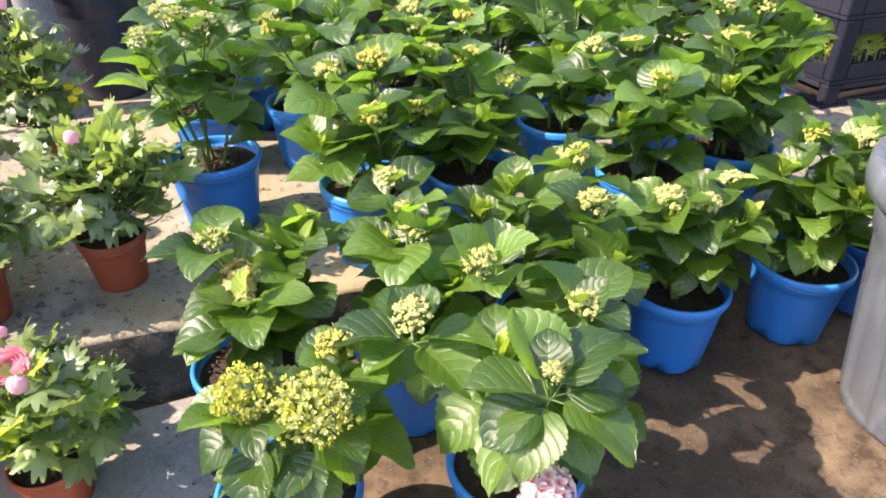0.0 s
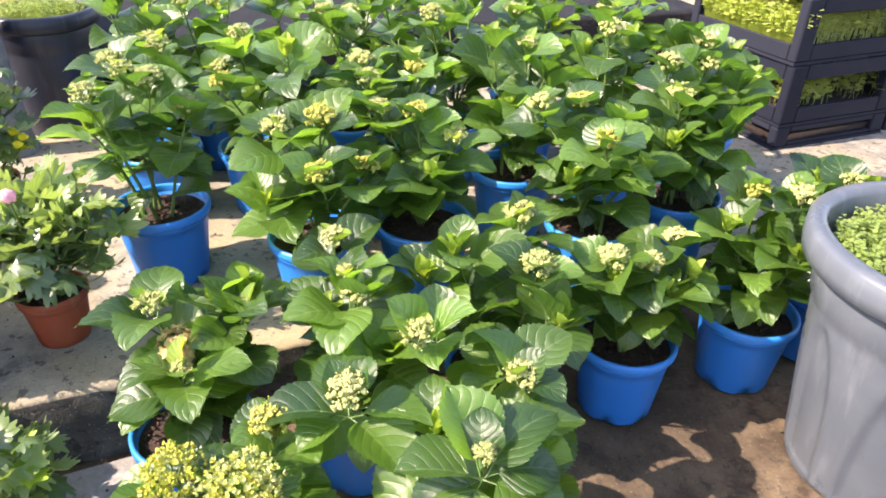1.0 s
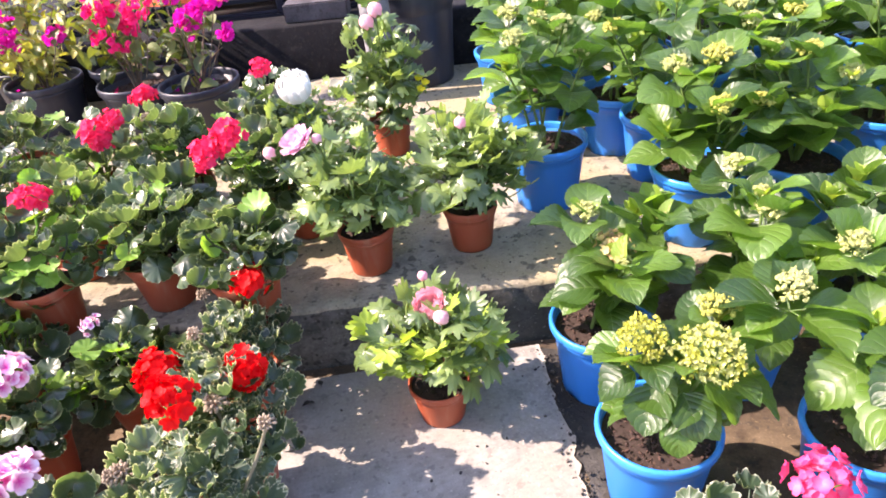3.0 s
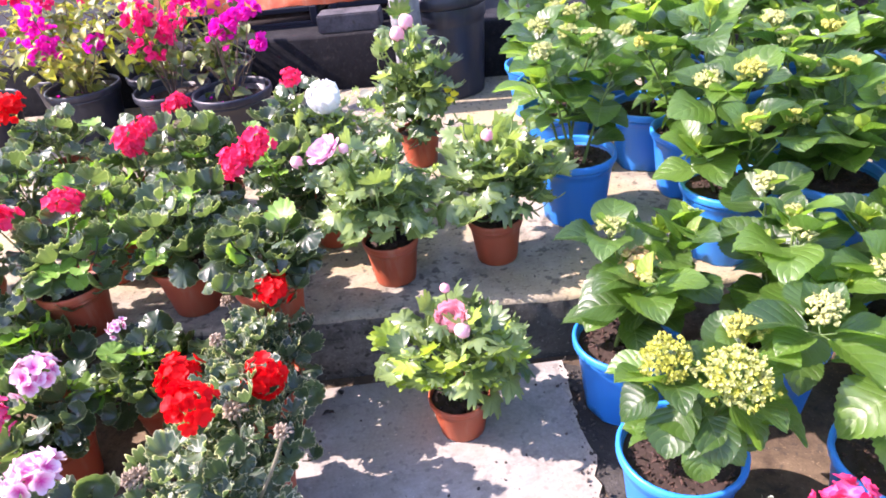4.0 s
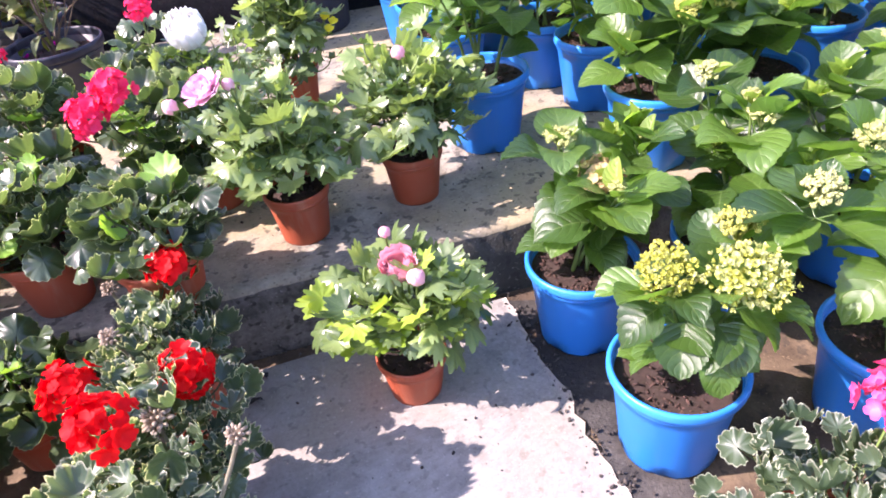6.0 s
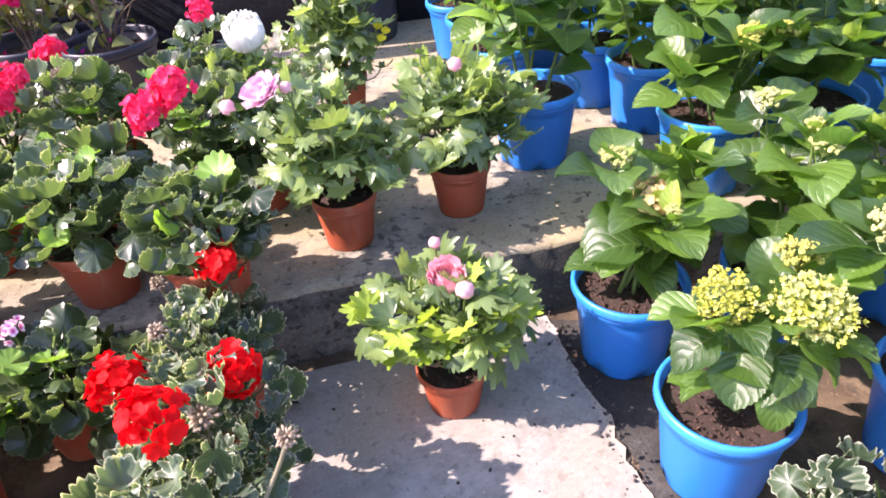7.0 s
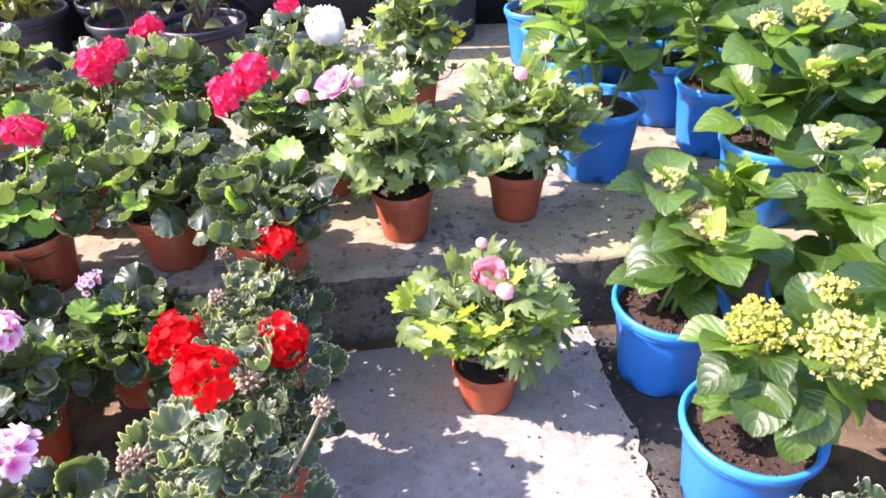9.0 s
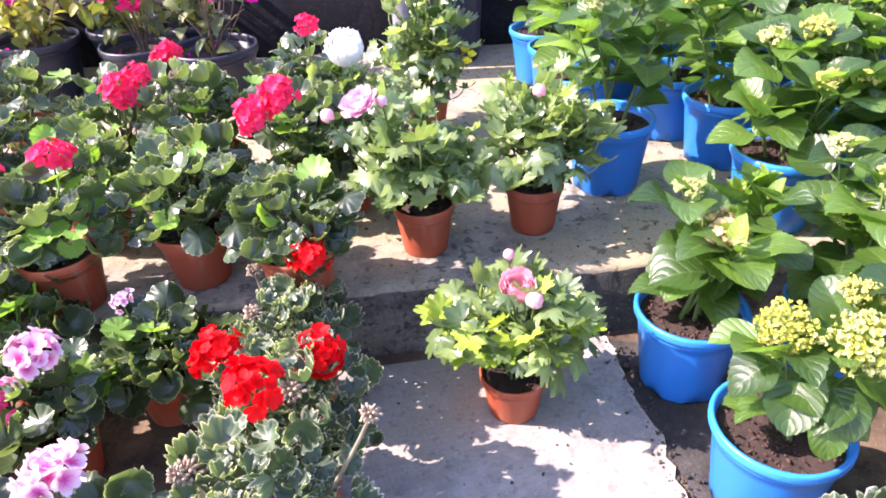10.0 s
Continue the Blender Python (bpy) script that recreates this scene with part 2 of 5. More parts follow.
M_BOUG_PALE = leaf_material("yellowing_bougainvillea_leaf", (0.09, 0.13, 0.02), (0.36, 0.36, 0.06), (0.30, 0.34, 0.12), rough=0.45)
M_SEEDLING = leaf_material("seedling_leaf", (0.17, 0.26, 0.05), (0.44, 0.50, 0.15), (0.3, 0.4, 0.12), rough=0.5)
M_PALE_LEAF = petal_material("pale_dried_leaf", (0.55, 0.55, 0.45), (0.66, 0.64, 0.52), 0.3)
M_HEAD = petal_material("lime_floret", (0.44, 0.49, 0.13), (0.68, 0.69, 0.31), 0.25)
M_HEAD_YEL = petal_material("yellow_floret", (0.42, 0.46, 0.06), (0.68, 0.66, 0.15), 0.25)
M_BUD = petal_material("green_bud", (0.36, 0.41, 0.12), (0.58, 0.58, 0.25), 0.2)
M_BUD_YEL = petal_material("yellow_green_bud", (0.36, 0.39, 0.06), (0.60, 0.57, 0.16), 0.2)
M_BROWN = petal_material("withered_floret", (0.48, 0.30, 0.16), (0.60, 0.50, 0.20), 0.2)
M_RED = petal_material("scarlet_petal", (0.74, 0.003, 0.003), (0.88, 0.012, 0.008), 0.35)
M_CERISE = petal_material("cerise_petal", (0.84, 0.016, 0.085), (0.92, 0.070, 0.18), 0.35)
M_PINK = petal_material("pink_petal", (0.80, 0.30, 0.38), (0.90, 0.57, 0.62), 0.3)
M_YELLOW = petal_material("yellow_petal", (0.75, 0.62, 0.02), (0.85, 0.75, 0.05), 0.3)
M_TAG = plastic("white_tag_plastic", (0.72, 0.72, 0.70), 0.4, (0.6, 0.58, 0.52), 0.2)
M_LILAC = petal_material("lilac_pink_petal", (0.80, 0.42, 0.58), (0.92, 0.68, 0.78), 0.35)
M_BICOL = petal_material("pink_white_petal", (0.88, 0.58, 0.70), (0.94, 0.85, 0.86), 0.3, centre=(0.74, 0.03, 0.32))
M_ROSE = petal_material("rose_pink_petal", (0.80, 0.025, 0.15), (0.88, 0.12, 0.28), 0.3, centre=(0.86, 0.22, 0.38))
M_BLUSH = petal_material("blush_white_petal", (0.90, 0.78, 0.80), (0.92, 0.88, 0.88), 0.3, centre=(0.78, 0.12, 0.25))
M_WHITE = petal_material("white_petal", (0.86, 0.87, 0.82), (0.92, 0.92, 0.90), 0.3)
M_MAGENTA = petal_material("magenta_bract", (0.70, 0.01, 0.32), (0.82, 0.03, 0.50), 0.4)
M_HOTPINK = petal_material("hot_pink_bract", (0.80, 0.01, 0.14), (0.85, 0.05, 0.26), 0.4)
M_TAN = petal_material("spent_flower", (0.27, 0.20, 0.14), (0.42, 0.34, 0.24), 0.15)

# ---- mesh tools ----
rng = random.Random(7)


def mesh_of(name, bm, mats, smooth=True):
    bmesh.ops.recalc_face_normals(bm, faces=bm.faces[:]) if name.startswith("solid") else None
    me = bpy.data.meshes.new(name)
    if smooth:
        for f in bm.faces:
            f.smooth = True
    bm.to_mesh(me)
    bm.free()
    for m in (mats if isinstance(mats, (list, tuple)) else [mats]):
        me.materials.append(m)
    return me


def put(name, me, parent=None, m=None, label=""):
    ob = new(name, me)
    if parent is not None:
        ob.parent = parent
    if m is not None:
        ob.matrix_basis = m
    if label:
        ob["label"] = label
    return ob


def part(name, bm, mat, parent, label="", smooth=True, m=None):
    return put(name, mesh_of(name, bm, mat, smooth), parent, m, label)


def thing(name, x, y, z, label, category, group="", turn=0.0):
    rng.seed(round(x * 1000) * 7919 + round(y * 1000) * 31 + round(z * 100))
    ob = new(name)
    ob.empty_display_size = 0.05
    ob.matrix_basis = pose(x, y, z, 0, 0, turn)
    return tagged(ob, label, category, group)


def lathe(profile, segs=40, bm=None, wobble=None):
    """Turns a profile of (radius, height) round z."""
    bm = bm or bmesh.new()
    rings = []
    for i, (r, z) in enumerate(profile):
        ring = []
        for k in range(segs):
            a = 2 * math.pi * k / segs
            rr, zz = (r, z) if wobble is None else wobble(i, a, r, z)
            ring.append(bm.verts.new((rr * math.cos(a), rr * math.sin(a), zz)))
        rings.append(ring)
    for a, b in zip(rings, rings[1:]):
        for k in range(segs):
            bm.faces.new((a[k], a[(k + 1) % segs], b[(k + 1) % segs], b[k]))
    return bm, rings


def tube(bm, pts, radii, sides=6):
    rings = []
    pts = [Vector(p) for p in pts]
    for i, p in enumerate(pts):
        d = (pts[min(i + 1, len(pts) - 1)] - pts[max(i - 1, 0)]).normalized()
        u = d.cross(Vector((0.3, 0.9, 0.2))).normalized()
        v = d.cross(u)
        r = radii[i] if isinstance(radii, (list, tuple)) else radii
        rings.append([bm.verts.new(p + r * (math.cos(2 * math.pi * k / sides) * u + math.sin(2 * math.pi * k / sides) * v)) for k in range(sides)])
    for a, b in zip(rings, rings[1:]):
        for k in range(sides):
            bm.faces.new((a[k], b[k], b[(k + 1) % sides], a[(k + 1) % sides]))
    bm.faces.new(rings[-1])
    return bm


def curve_pts(a, b, n=6, bulge=None):
    a, b = Vector(a), Vector(b)
    c = Vector(bulge) if bulge is not None else (a + b) / 2
    return [(1 - s) ** 2 * a + 2 * s * (1 - s) * c + s * s * b for s in (i / (n - 1) for i in range(n))]


def box(bm, x0, x1, y0, y1, z0, z1):
    v = [bm.verts.new((x, y, z)) for z in (z0, z1) for y in (y0, y1) for x in (x0, x1)]
    for f in ((0, 2, 3, 1), (4, 5, 7, 6), (0, 1, 5, 4), (2, 6, 7, 3), (0, 4, 6, 2), (1, 3, 7, 5)):
        bm.faces.new([v[i] for i in f])
    return bm


def frame_matrix(p, axis, normal, size=1.0, twist=0.0):
    """Local y along axis, z near normal."""
    y = Vector(axis).normalized()
    x = y.cross(Vector(normal))
    if x.length < 1e-4:
        x = y.cross(Vector((0.31, 0.2, 0.93)))
    x.normalize()
    z = x.cross(y)
    m = Matrix((x, y, z)).transposed().to_4x4()
    return Matrix.Translation(p) @ m @ Matrix.Rotation(twist, 4, "Y") @ Matrix.Diagonal((size, size, size, 1))


# ---- leaves ----
def ovate_leaf(mat, seed, droop, fold, ruffle, width=0.94, teeth=0.07, quilt=0.012, rows=27, cols=10, petiole=0.2):
    r = random.Random(seed)
    bm = bmesh.new()
    uvl = bm.loops.layers.uv.new("UVMap")
    grid, uvs = [], {}
    ph = r.random() * 6
    for i in range(rows + 1):
        v = i / rows
        w = 0.5 * width * (v + 1e-6) ** 0.56 * (1 - v + 1e-6) ** 0.74 / 0.418
        if i in (0, rows):
            w = 0.004
        row = []
        for j in range(cols + 1):
            u = j / cols * 2 - 1
            ww = w * (1 + (teeth if (i % 2 and abs(u) > 0.99) else 0))
            x = u * ww
            vein = abs(math.sin(math.pi * 5.5 * (v - 0.40 * abs(u) ** 1.25)))
            z = fold * (0.45 * abs(u) + 0.75 * u * u) * w * 1.2 + 0.22 * v * (1 - v) - droop * v ** 2.4 + ruffle * 0.04 * math.sin(8 * v + ph + 2.6 * (u > 0)) * u * u
            z += quilt * vein ** 0.7 * (1 - abs(u) * 0.55) - 0.012 * (abs(u) < 0.1)
            y = v + (0.02 if (i % 2 and abs(u) > 0.99) else 0)
            vert = bm.verts.new((x, y * (1 - 0.18 * droop), z))
            uvs[vert] = (0.5 + u * 0.5, v)
            row.append(vert)
        grid.append(row)
    for a, b in zip(grid, grid[1:]):
        for j in range(cols):
            bm.faces.new((a[j], a[j + 1], b[j + 1], b[j]))
    if petiole:
        ends = [bm.verts.new((c, -petiole, -0.06 + d)) for c, d in ((-0.018, 0), (0.018, 0), (0, -0.03))]
        tops = [bm.verts.new((c, 0.03, -0.004 + d)) for c, d in ((-0.014, 0), (0.014, 0), (0, -0.022))]
        for k in range(3):
            bm.faces.new((ends[k], ends[(k + 1) % 3], tops[(k + 1) % 3], tops[k]))
        for vv in ends + tops:
            uvs[vv] = (0.5, 0.5)
    for f in bm.faces:
        for l in f.loops:
            l[uvl].uv = uvs[l.vert]
    return mesh_of("leaf", bm, mat)


def radial_leaf(mat, seed, outline, cup, wave, rings=5, segs=60, open_=0.5, petiole=0.9, pleat=0.004, ruffle=0.026):
    """A leaf spread round its stalk's end; outline(a) gives the way out at angle a from the leaf's tip; open_: half the notch, radians."""
    r = random.Random(seed)
    bm = bmesh.new()
    uvl = bm.loops.layers.uv.new("UVMap")
    uvs = {}
    ph, ph2 = r.random() * 6, r.random() * 6
    c = bm.verts.new((0, 0, 0))
    uvs[c] = (0.5, 0)
    arcs = []
    for i in range(1, rings + 1):
        f = i / rings
        arc = []
        for k in range(segs + 1):
            a = -math.pi + open_ + (2 * math.pi - 2 * open_) * k / segs
            rad = outline(a) * f
            z = cup * rad * rad * 1.6 + wave * f * f * (math.sin(2 * a + ph) * 0.55 + math.sin(3 * a + ph2) * 0.35 + math.sin(7 * a + ph2) * 0.1)
            z += pleat * f * (abs(math.sin(3.5 * (a + math.pi - open_) * 2 * math.pi / (2 * math.pi - 2 * open_))) - 0.5) + ruffle * f ** 4 * (math.sin(9 * a + ph) + 0.6 * math.sin(14 * a + ph2))
            v = bm.verts.new((rad * math.sin(a), rad * math.cos(a), z))
            uvs[v] = (k / segs, f)
            arc.append(v)
        arcs.append(arc)
    for k in range(segs):
        bm.faces.new((c, arcs[0][k + 1], arcs[0][k]))
    for p, q in zip(arcs, arcs[1:]):
        for k in range(segs):
            bm.faces.new((p[k], p[k + 1], q[k + 1], q[k]))
    if petiole:
        n0 = set(bm.verts)
        tube(bm, curve_pts((0, 0, -0.01), (0, -petiole * 0.75, -petiole * 0.75), 4, (0, -0.1, -petiole * 0.5)), 0.035, 4)
        for v in bm.verts:
            if v not in n0:
                uvs[v] = (0.5 / 7, 0.4)
    for f in bm.faces:
        for l in f.loops:
            l[uvl].uv = uvs[l.vert]
    return mesh_of("leaf", bm, mat)


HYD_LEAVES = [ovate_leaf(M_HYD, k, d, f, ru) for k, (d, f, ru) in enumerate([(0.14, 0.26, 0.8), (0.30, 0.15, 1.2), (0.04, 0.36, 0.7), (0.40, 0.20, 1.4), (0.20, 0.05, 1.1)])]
HYD_YOUNG = [ovate_leaf(M_HYD_YOUNG, 20 + k, d, f, ru, 0.62) for k, (d, f, ru) in enumerate([(0.05, 0.55, 0.5), (0.2, 0.35, 0.8), (-0.1, 0.5, 0.6)])]


def scallop(n, depth, base=0.5, notch=0.0):
    def out(a):
        return base * (1 + depth * abs(math.sin(n * a / 2)) - depth * 0.5) * (1 - notch * max(0, abs(a) - 2.1))
    return out


def lobed(deep):
    def out(a):
        main = max(math.exp(-((a - c) / w) ** 2) * h for c, w, h in ((0, 0.54, 0.61), (1.04, 0.50, 0.56), (-1.04, 0.50, 0.56), (1.95, 0.45, 0.46), (-1.95, 0.45, 0.46)))
        return (1 - deep) * 0.46 + deep * main + 0.20 * (abs(math.sin(7.5 * a)) - 0.45) * (0.3 + main)
    return out


GER_LEAVES = [radial_leaf(M_GER, 40 + k, scallop(17, 0.09, 0.5, 0.03), c, w, open_=o, ruffle=0.038) for k, (c, w, o) in enumerate([(0.5, 0.10, 0.14), (-0.5, 0.11, 0.10), (1.0, 0.12, 0.2), (0.3, 0.13, 0.12), (1.2, 0.11, 0.22)])]
GER_EDGED = [radial_leaf(M_GER_EDGE, 50 + k, scallop(13, 0.16, 0.5, 0.06), c, w, open_=o, ruffle=0.080) for k, (c, w, o) in enumerate([(0.6, 0.10, 0.25), (-0.3, 0.12, 0.2), (1.1, 0.13, 0.3), (1.5, 0.10, 0.4)])]
GER_YOUNG = [radial_leaf(M_GER_YOUNG, 60 + k, scallop(15, 0.10, 0.5, 0.1), c, w, open_=0.35) for k, (c, w) in enumerate([(0.5, 0.08), (0.2, 0.06)])]
RAN_LEAVES = [radial_leaf(M_RAN, 70 + k, lobed(d), c, w, rings=5, segs=48, open_=0.55) for k, (d, c, w) in enumerate([(0.38, -0.3, 0.13), (0.30, 0.45, 0.12), (0.46, -0.55, 0.15), (0.34, 0.6, 0.14)])]
RAN_YOUNG = [radial_leaf(M_RAN_YOUNG, 80, lobed(0.45), 0.2, 0.08, rings=5, segs=48, open_=0.55)]
BOUG_LEAVES = [ovate_leaf(M_BOUG, 90 + k, d, f, 0.5, 0.6, 0, 0, 6, 4, 0.15) for k, (d, f) in enumerate([(0.2, 0.3), (0.4, 0.1)])] + [ovate_leaf(M_BOUG_PALE, 93 + k, d, f, 0.8, 0.62, 0, 0, 6, 4, 0.15) for k, (d, f) in enumerate([(0.2, 0.3), (0.4, 0.1)])]


# ---- flowers ----
def petal(bm, uvl, m, length, width, cup, tip=0.62, rows=3):
    uvs, grid = {}, []
    for i in range(rows + 1):
        v = i / rows
        w = width * 0.5 * (math.sin(math.pi * (0.12 + 0.78 * v)) ** 0.7 if v < 1 else tip)
        row = []
        for u in (-1, 0, 1):
            p = m @ Vector((u * w, length * (v - (0.06 if (u and i == rows) else 0)), cup * length * v * v + (0.12 * width if u else 0)))
            q = bm.verts.new(p)
            uvs[q] = (0.5 + 0.5 * u, v)
            row.append(q)
        grid.append(row)
    for a, b in zip(grid, grid[1:]):
        for j in (0, 1):
            f = bm.faces.new((a[j], a[j + 1], b[j + 1], b[j]))
            for l in f.loops:
                l[uvl].uv = uvs[l.vert]


def floret_mesh(mat, petals, seed, width=0.8, cup=0.15, fold=0.25, centre=None, tip=0.62):
    """A flat little flower of radius 1 that faces +z."""
    r = random.Random(seed)
    bm = bmesh.new()
    uvl = bm.loops.layers.uv.new("UVMap")
    for k in range(petals):
        a = 2 * math.pi * k / petals + r.uniform(-0.15, 0.15)
        m = Matrix.Rotation(a, 4, "Z") @ Matrix.Rotation(fold + r.uniform(-0.15, 0.25), 4, "X")
        petal(bm, uvl, m, r.uniform(0.85, 1.1), width * r.uniform(0.9, 1.15), cup * r.uniform(-0.6, 1.4), tip)
    if centre:
        bmesh.ops.create_icosphere(bm, subdivisions=1, radius=0.16, matrix=Matrix.Translation((0, 0, 0.08)))
        for f in bm.faces:
            if len(f.verts) == 3:
                f.material_index = 1
    return mesh_of("floret", bm, [mat, centre] if centre else mat)


def bud_head_mesh(mat, seed, n=60, flat=0.55):
    """A cluster of closed buds on short stalks, radius about 1, facing +z."""
    r = random.Random(seed)
    bm = bmesh.new()
    knots = max(6, n // 11)
    places = []
    for k in range(knots):
        f = math.sqrt((k + 0.5) / knots) * 0.90
        a = 2.39996 * k + 0.25 * math.sin(seed + k)
        places.append(Vector((f * math.cos(a), f * math.sin(a), flat * (1 - f * f) + 0.10 * math.sin(3 * k + seed))))
        bmesh.ops.create_icosphere(bm, subdivisions=1, radius=0.15, matrix=Matrix.Translation(places[-1] - Vector((0, 0, 0.07))))
    for k in range(n):
        p = places[k % knots] + Vector((r.gauss(0, 0.085), r.gauss(0, 0.085), r.uniform(-0.02, 0.085)))
        size = r.uniform(0.036, 0.060)
        bmesh.ops.create_icosphere(bm, subdivisions=1, radius=size, matrix=Matrix.Translation(p) @ Matrix.Diagonal((1, 1, r.uniform(0.8, 1.4), 1)))
    for k in range(9):
        a = 2 * math.pi * k / 9
        tube(bm, [(0, 0, -0.75), (0.3 * math.cos(a), 0.3 * math.sin(a), -0.25), (0.72 * math.cos(a), 0.72 * math.sin(a), 0.15)], [0.06, 0.05, 0.04], 4)
    return mesh_of("flower_head", bm, mat)


def spent_head_mesh(mat, seed):
    """A knobbly ball of drooping closed buds on short stalks, radius about 1."""
    r = random.Random(seed)
    bm = bmesh.new()
    for k in range(34):
        z = 1 - 1.5 * (k + 0.5) / 34
        a = 2.39996 * k
        d = Vector((math.sqrt(1 - z * z) * math.cos(a), math.sqrt(1 - z * z) * math.sin(a), z * 0.85)) * r.uniform(0.6, 1.0)
        tube(bm, [(0, 0, -0.5), tuple(d * 0.5), tuple(d)], [0.07, 0.06, 0.06], 4)
        turn = Vector((0, 0, 1)).rotation_difference(d).to_matrix().to_4x4()
        bmesh.ops.create_icosphere(bm, subdivisions=1, radius=r.uniform(0.15, 0.23), matrix=Matrix.Translation(d) @ turn @ Matrix.Diagonal((0.8, 0.8, r.uniform(1.2, 1.7), 1)))
    return mesh_of("flower_head", bm, mat)


def globe_petals(mat, seed, layers=6, shut=0.98, flare=1.0, start=4, grow=1):
    """The wrapped petals of a ranunculus bloom, shell by shell round a ball of radius 1, each a mesh."""
    r = random.Random(seed)
    made = []
    for i in range(layers):
        f = (i + 1) / layers
        n = start + grow * i
        rad = 0.35 + 0.65 * f
        for k in range(n):
            bm = bmesh.new()
            a0 = 2 * math.pi * k / n + i * 0.9 + r.uniform(-0.2, 0.2)
            half = math.pi / n * r.uniform(1.15, 1.5)
            top = shut - 0.75 * f * r.uniform(0.55, 1.0)
            grid = []
            for p in range(6):
                v = p / 5
                lat = -1.35 + (top + 1.35) * v
                row = []
                for q in range(5):
                    u = q / 2 - 1
                    w = half * (1 - 0.35 * v ** 4) * (1.6 if lat > 0.7 else 1.0)
                    lt = lat - (0.16 * u * u if p == 5 else 0)
                    rr = rad * (1 + 0.05 * u * u + 0.06 * v ** 3 * math.sin(5 * u + k + i)) + (0.10 + 0.12 * f) * flare * v ** 4
                    a = a0 + u * w
                    row.append(bm.verts.new((rr * math.cos(lt) * math.cos(a), rr * math.cos(lt) * math.sin(a), rr * math.sin(lt))))
                grid.append(row)
            for g, h_ in zip(grid, grid[1:]):
                for q in range(4):
                    bm.faces.new((g[q], g[q + 1], h_[q + 1], h_[q]))
            made.append(mesh_of("petal", bm, mat))
    return made


def peony_petals(mat, seed):
    """Loose frilled petals that open outwards from an upright heart, radius about 1, each a mesh."""
    r = random.Random(seed)
    made = []
    for i in range(6):
        tilt = math.radians(84 - 15 * i)
        n = 5 + i
        for k in range(n):
            bm = bmesh.new()
            uvl = bm.loops.layers.uv.new("UVMap")
            m = Matrix.Rotation(2 * math.pi * k / n + i * 0.7 + r.uniform(-0.2, 0.2), 4, "Z") @ Matrix.Translation((0, 0.08 + 0.07 * i, -0.45 + 0.03 * i)) @ Matrix.Rotation(tilt + r.uniform(-0.15, 0.15), 4, "X")
            petal(bm, uvl, m, r.uniform(0.95, 1.2), r.uniform(0.62, 0.85), r.uniform(0.15, 0.4), 0.55, 5)
            made.append(mesh_of("petal", bm, mat))
    return made


def bud_mesh(mat, green, seed):
    """A half-shut bud: petals wrapped in a spiral over a green cup, radius 1."""
    bm = bmesh.new()
    bmesh.ops.create_uvsphere(bm, u_segments=36, v_segments=18, radius=1)
    for v in bm.verts:
        a, up = math.atan2(v.co.y, v.co.x), v.co.z
        lap = (3 * a / (2 * math.pi) + 0.55 * up + seed * 0.3) % 1.0
        k = 0.86 + 0.16 * lap
        if up > 0.75:
            k *= 1 - 0.5 * (up - 0.75)
        v.co = Vector((v.co.x * k, v.co.y * k, up * 1.12 * (0.94 + 0.06 * lap)))
    for f in bm.faces:
        c = f.calc_center_median()
        if c.z < -0.35 + 0.3 * math.sin(5 * math.atan2(c.y, c.x)):
            f.material_index = 1
    return mesh_of("bud", bm, [mat, green])


def tuft_mesh(mat, seed, fold):
    """Three small ruffled flowers side by side, together of radius 1."""
    r = random.Random(seed)
    bm = bmesh.new()
    uvl = bm.loops.layers.uv.new("UVMap")
    for k in range(3):
        a = 2.1 * k + r.uniform(-0.3, 0.3)
        base = Matrix.Translation((0.42 * math.cos(a), 0.42 * math.sin(a), r.uniform(-0.1, 0.2))) @ Matrix.Rotation(r.uniform(-0.6, 0.6), 4, "X") @ Matrix.Rotation(r.uniform(-0.6, 0.6), 4, "Y")
        for q in range(4):
            m = base @ Matrix.Rotation(1.57 * q + r.uniform(-0.25, 0.25), 4, "Z") @ Matrix.Rotation(fold + r.uniform(-0.25, 0.35), 4, "X")
            petal(bm, uvl, m, r.uniform(0.45, 0.68), r.uniform(0.38, 0.52), r.uniform(-0.2, 0.5), 0.1)
    return mesh_of("floret", bm, mat)


LIME_FLORETS = [floret_mesh(m, 4, 100 + k, 0.56, 0.55, 0.62, tip=0.03) for k, m in enumerate((M_HEAD, M_HEAD_YEL, M_HEAD))]
TIGHT_FLORETS = [tuft_mesh(m, 104 + k, 0.75) for k, m in enumerate((M_HEAD_YEL, M_HEAD, M_HEAD_YEL))]
FLORETS = {key: [floret_mesh(m, 5, 110 + 7 * i + k, 0.85, 0.12, 0.3) for k in range(2)]
           for i, (key, m) in enumerate((("red", M_RED), ("cerise", M_CERISE), ("bicol", M_BICOL), ("rose", M_ROSE), ("blush", M_BLUSH), ("brown", M_BROWN)))}
BUD_HEADS = [bud_head_mesh(m, 130 + k, n, fl) for k, (m, n, fl) in enumerate(((M_BUD, 400, 0.5), (M_BUD_YEL, 420, 0.4), (M_BUD, 380, 0.7), (M_BUD_YEL, 400, 0.5)))]
SPENT = spent_head_mesh(M_TAN, 140)
GLOBE = {"pink": globe_petals(M_PINK, 150), "white": globe_petals(M_WHITE, 151, 7, 1.2, 0.5, 6, 2), "lilac": peony_petals(M_LILAC, 152)}
_bm, _ = lathe([(0.001, -1.02), (0.25, -1.0), (0.30, -0.75), (0.001, -0.3)], 12)
CALYX = mesh_of("bloom", _bm, M_STEM)
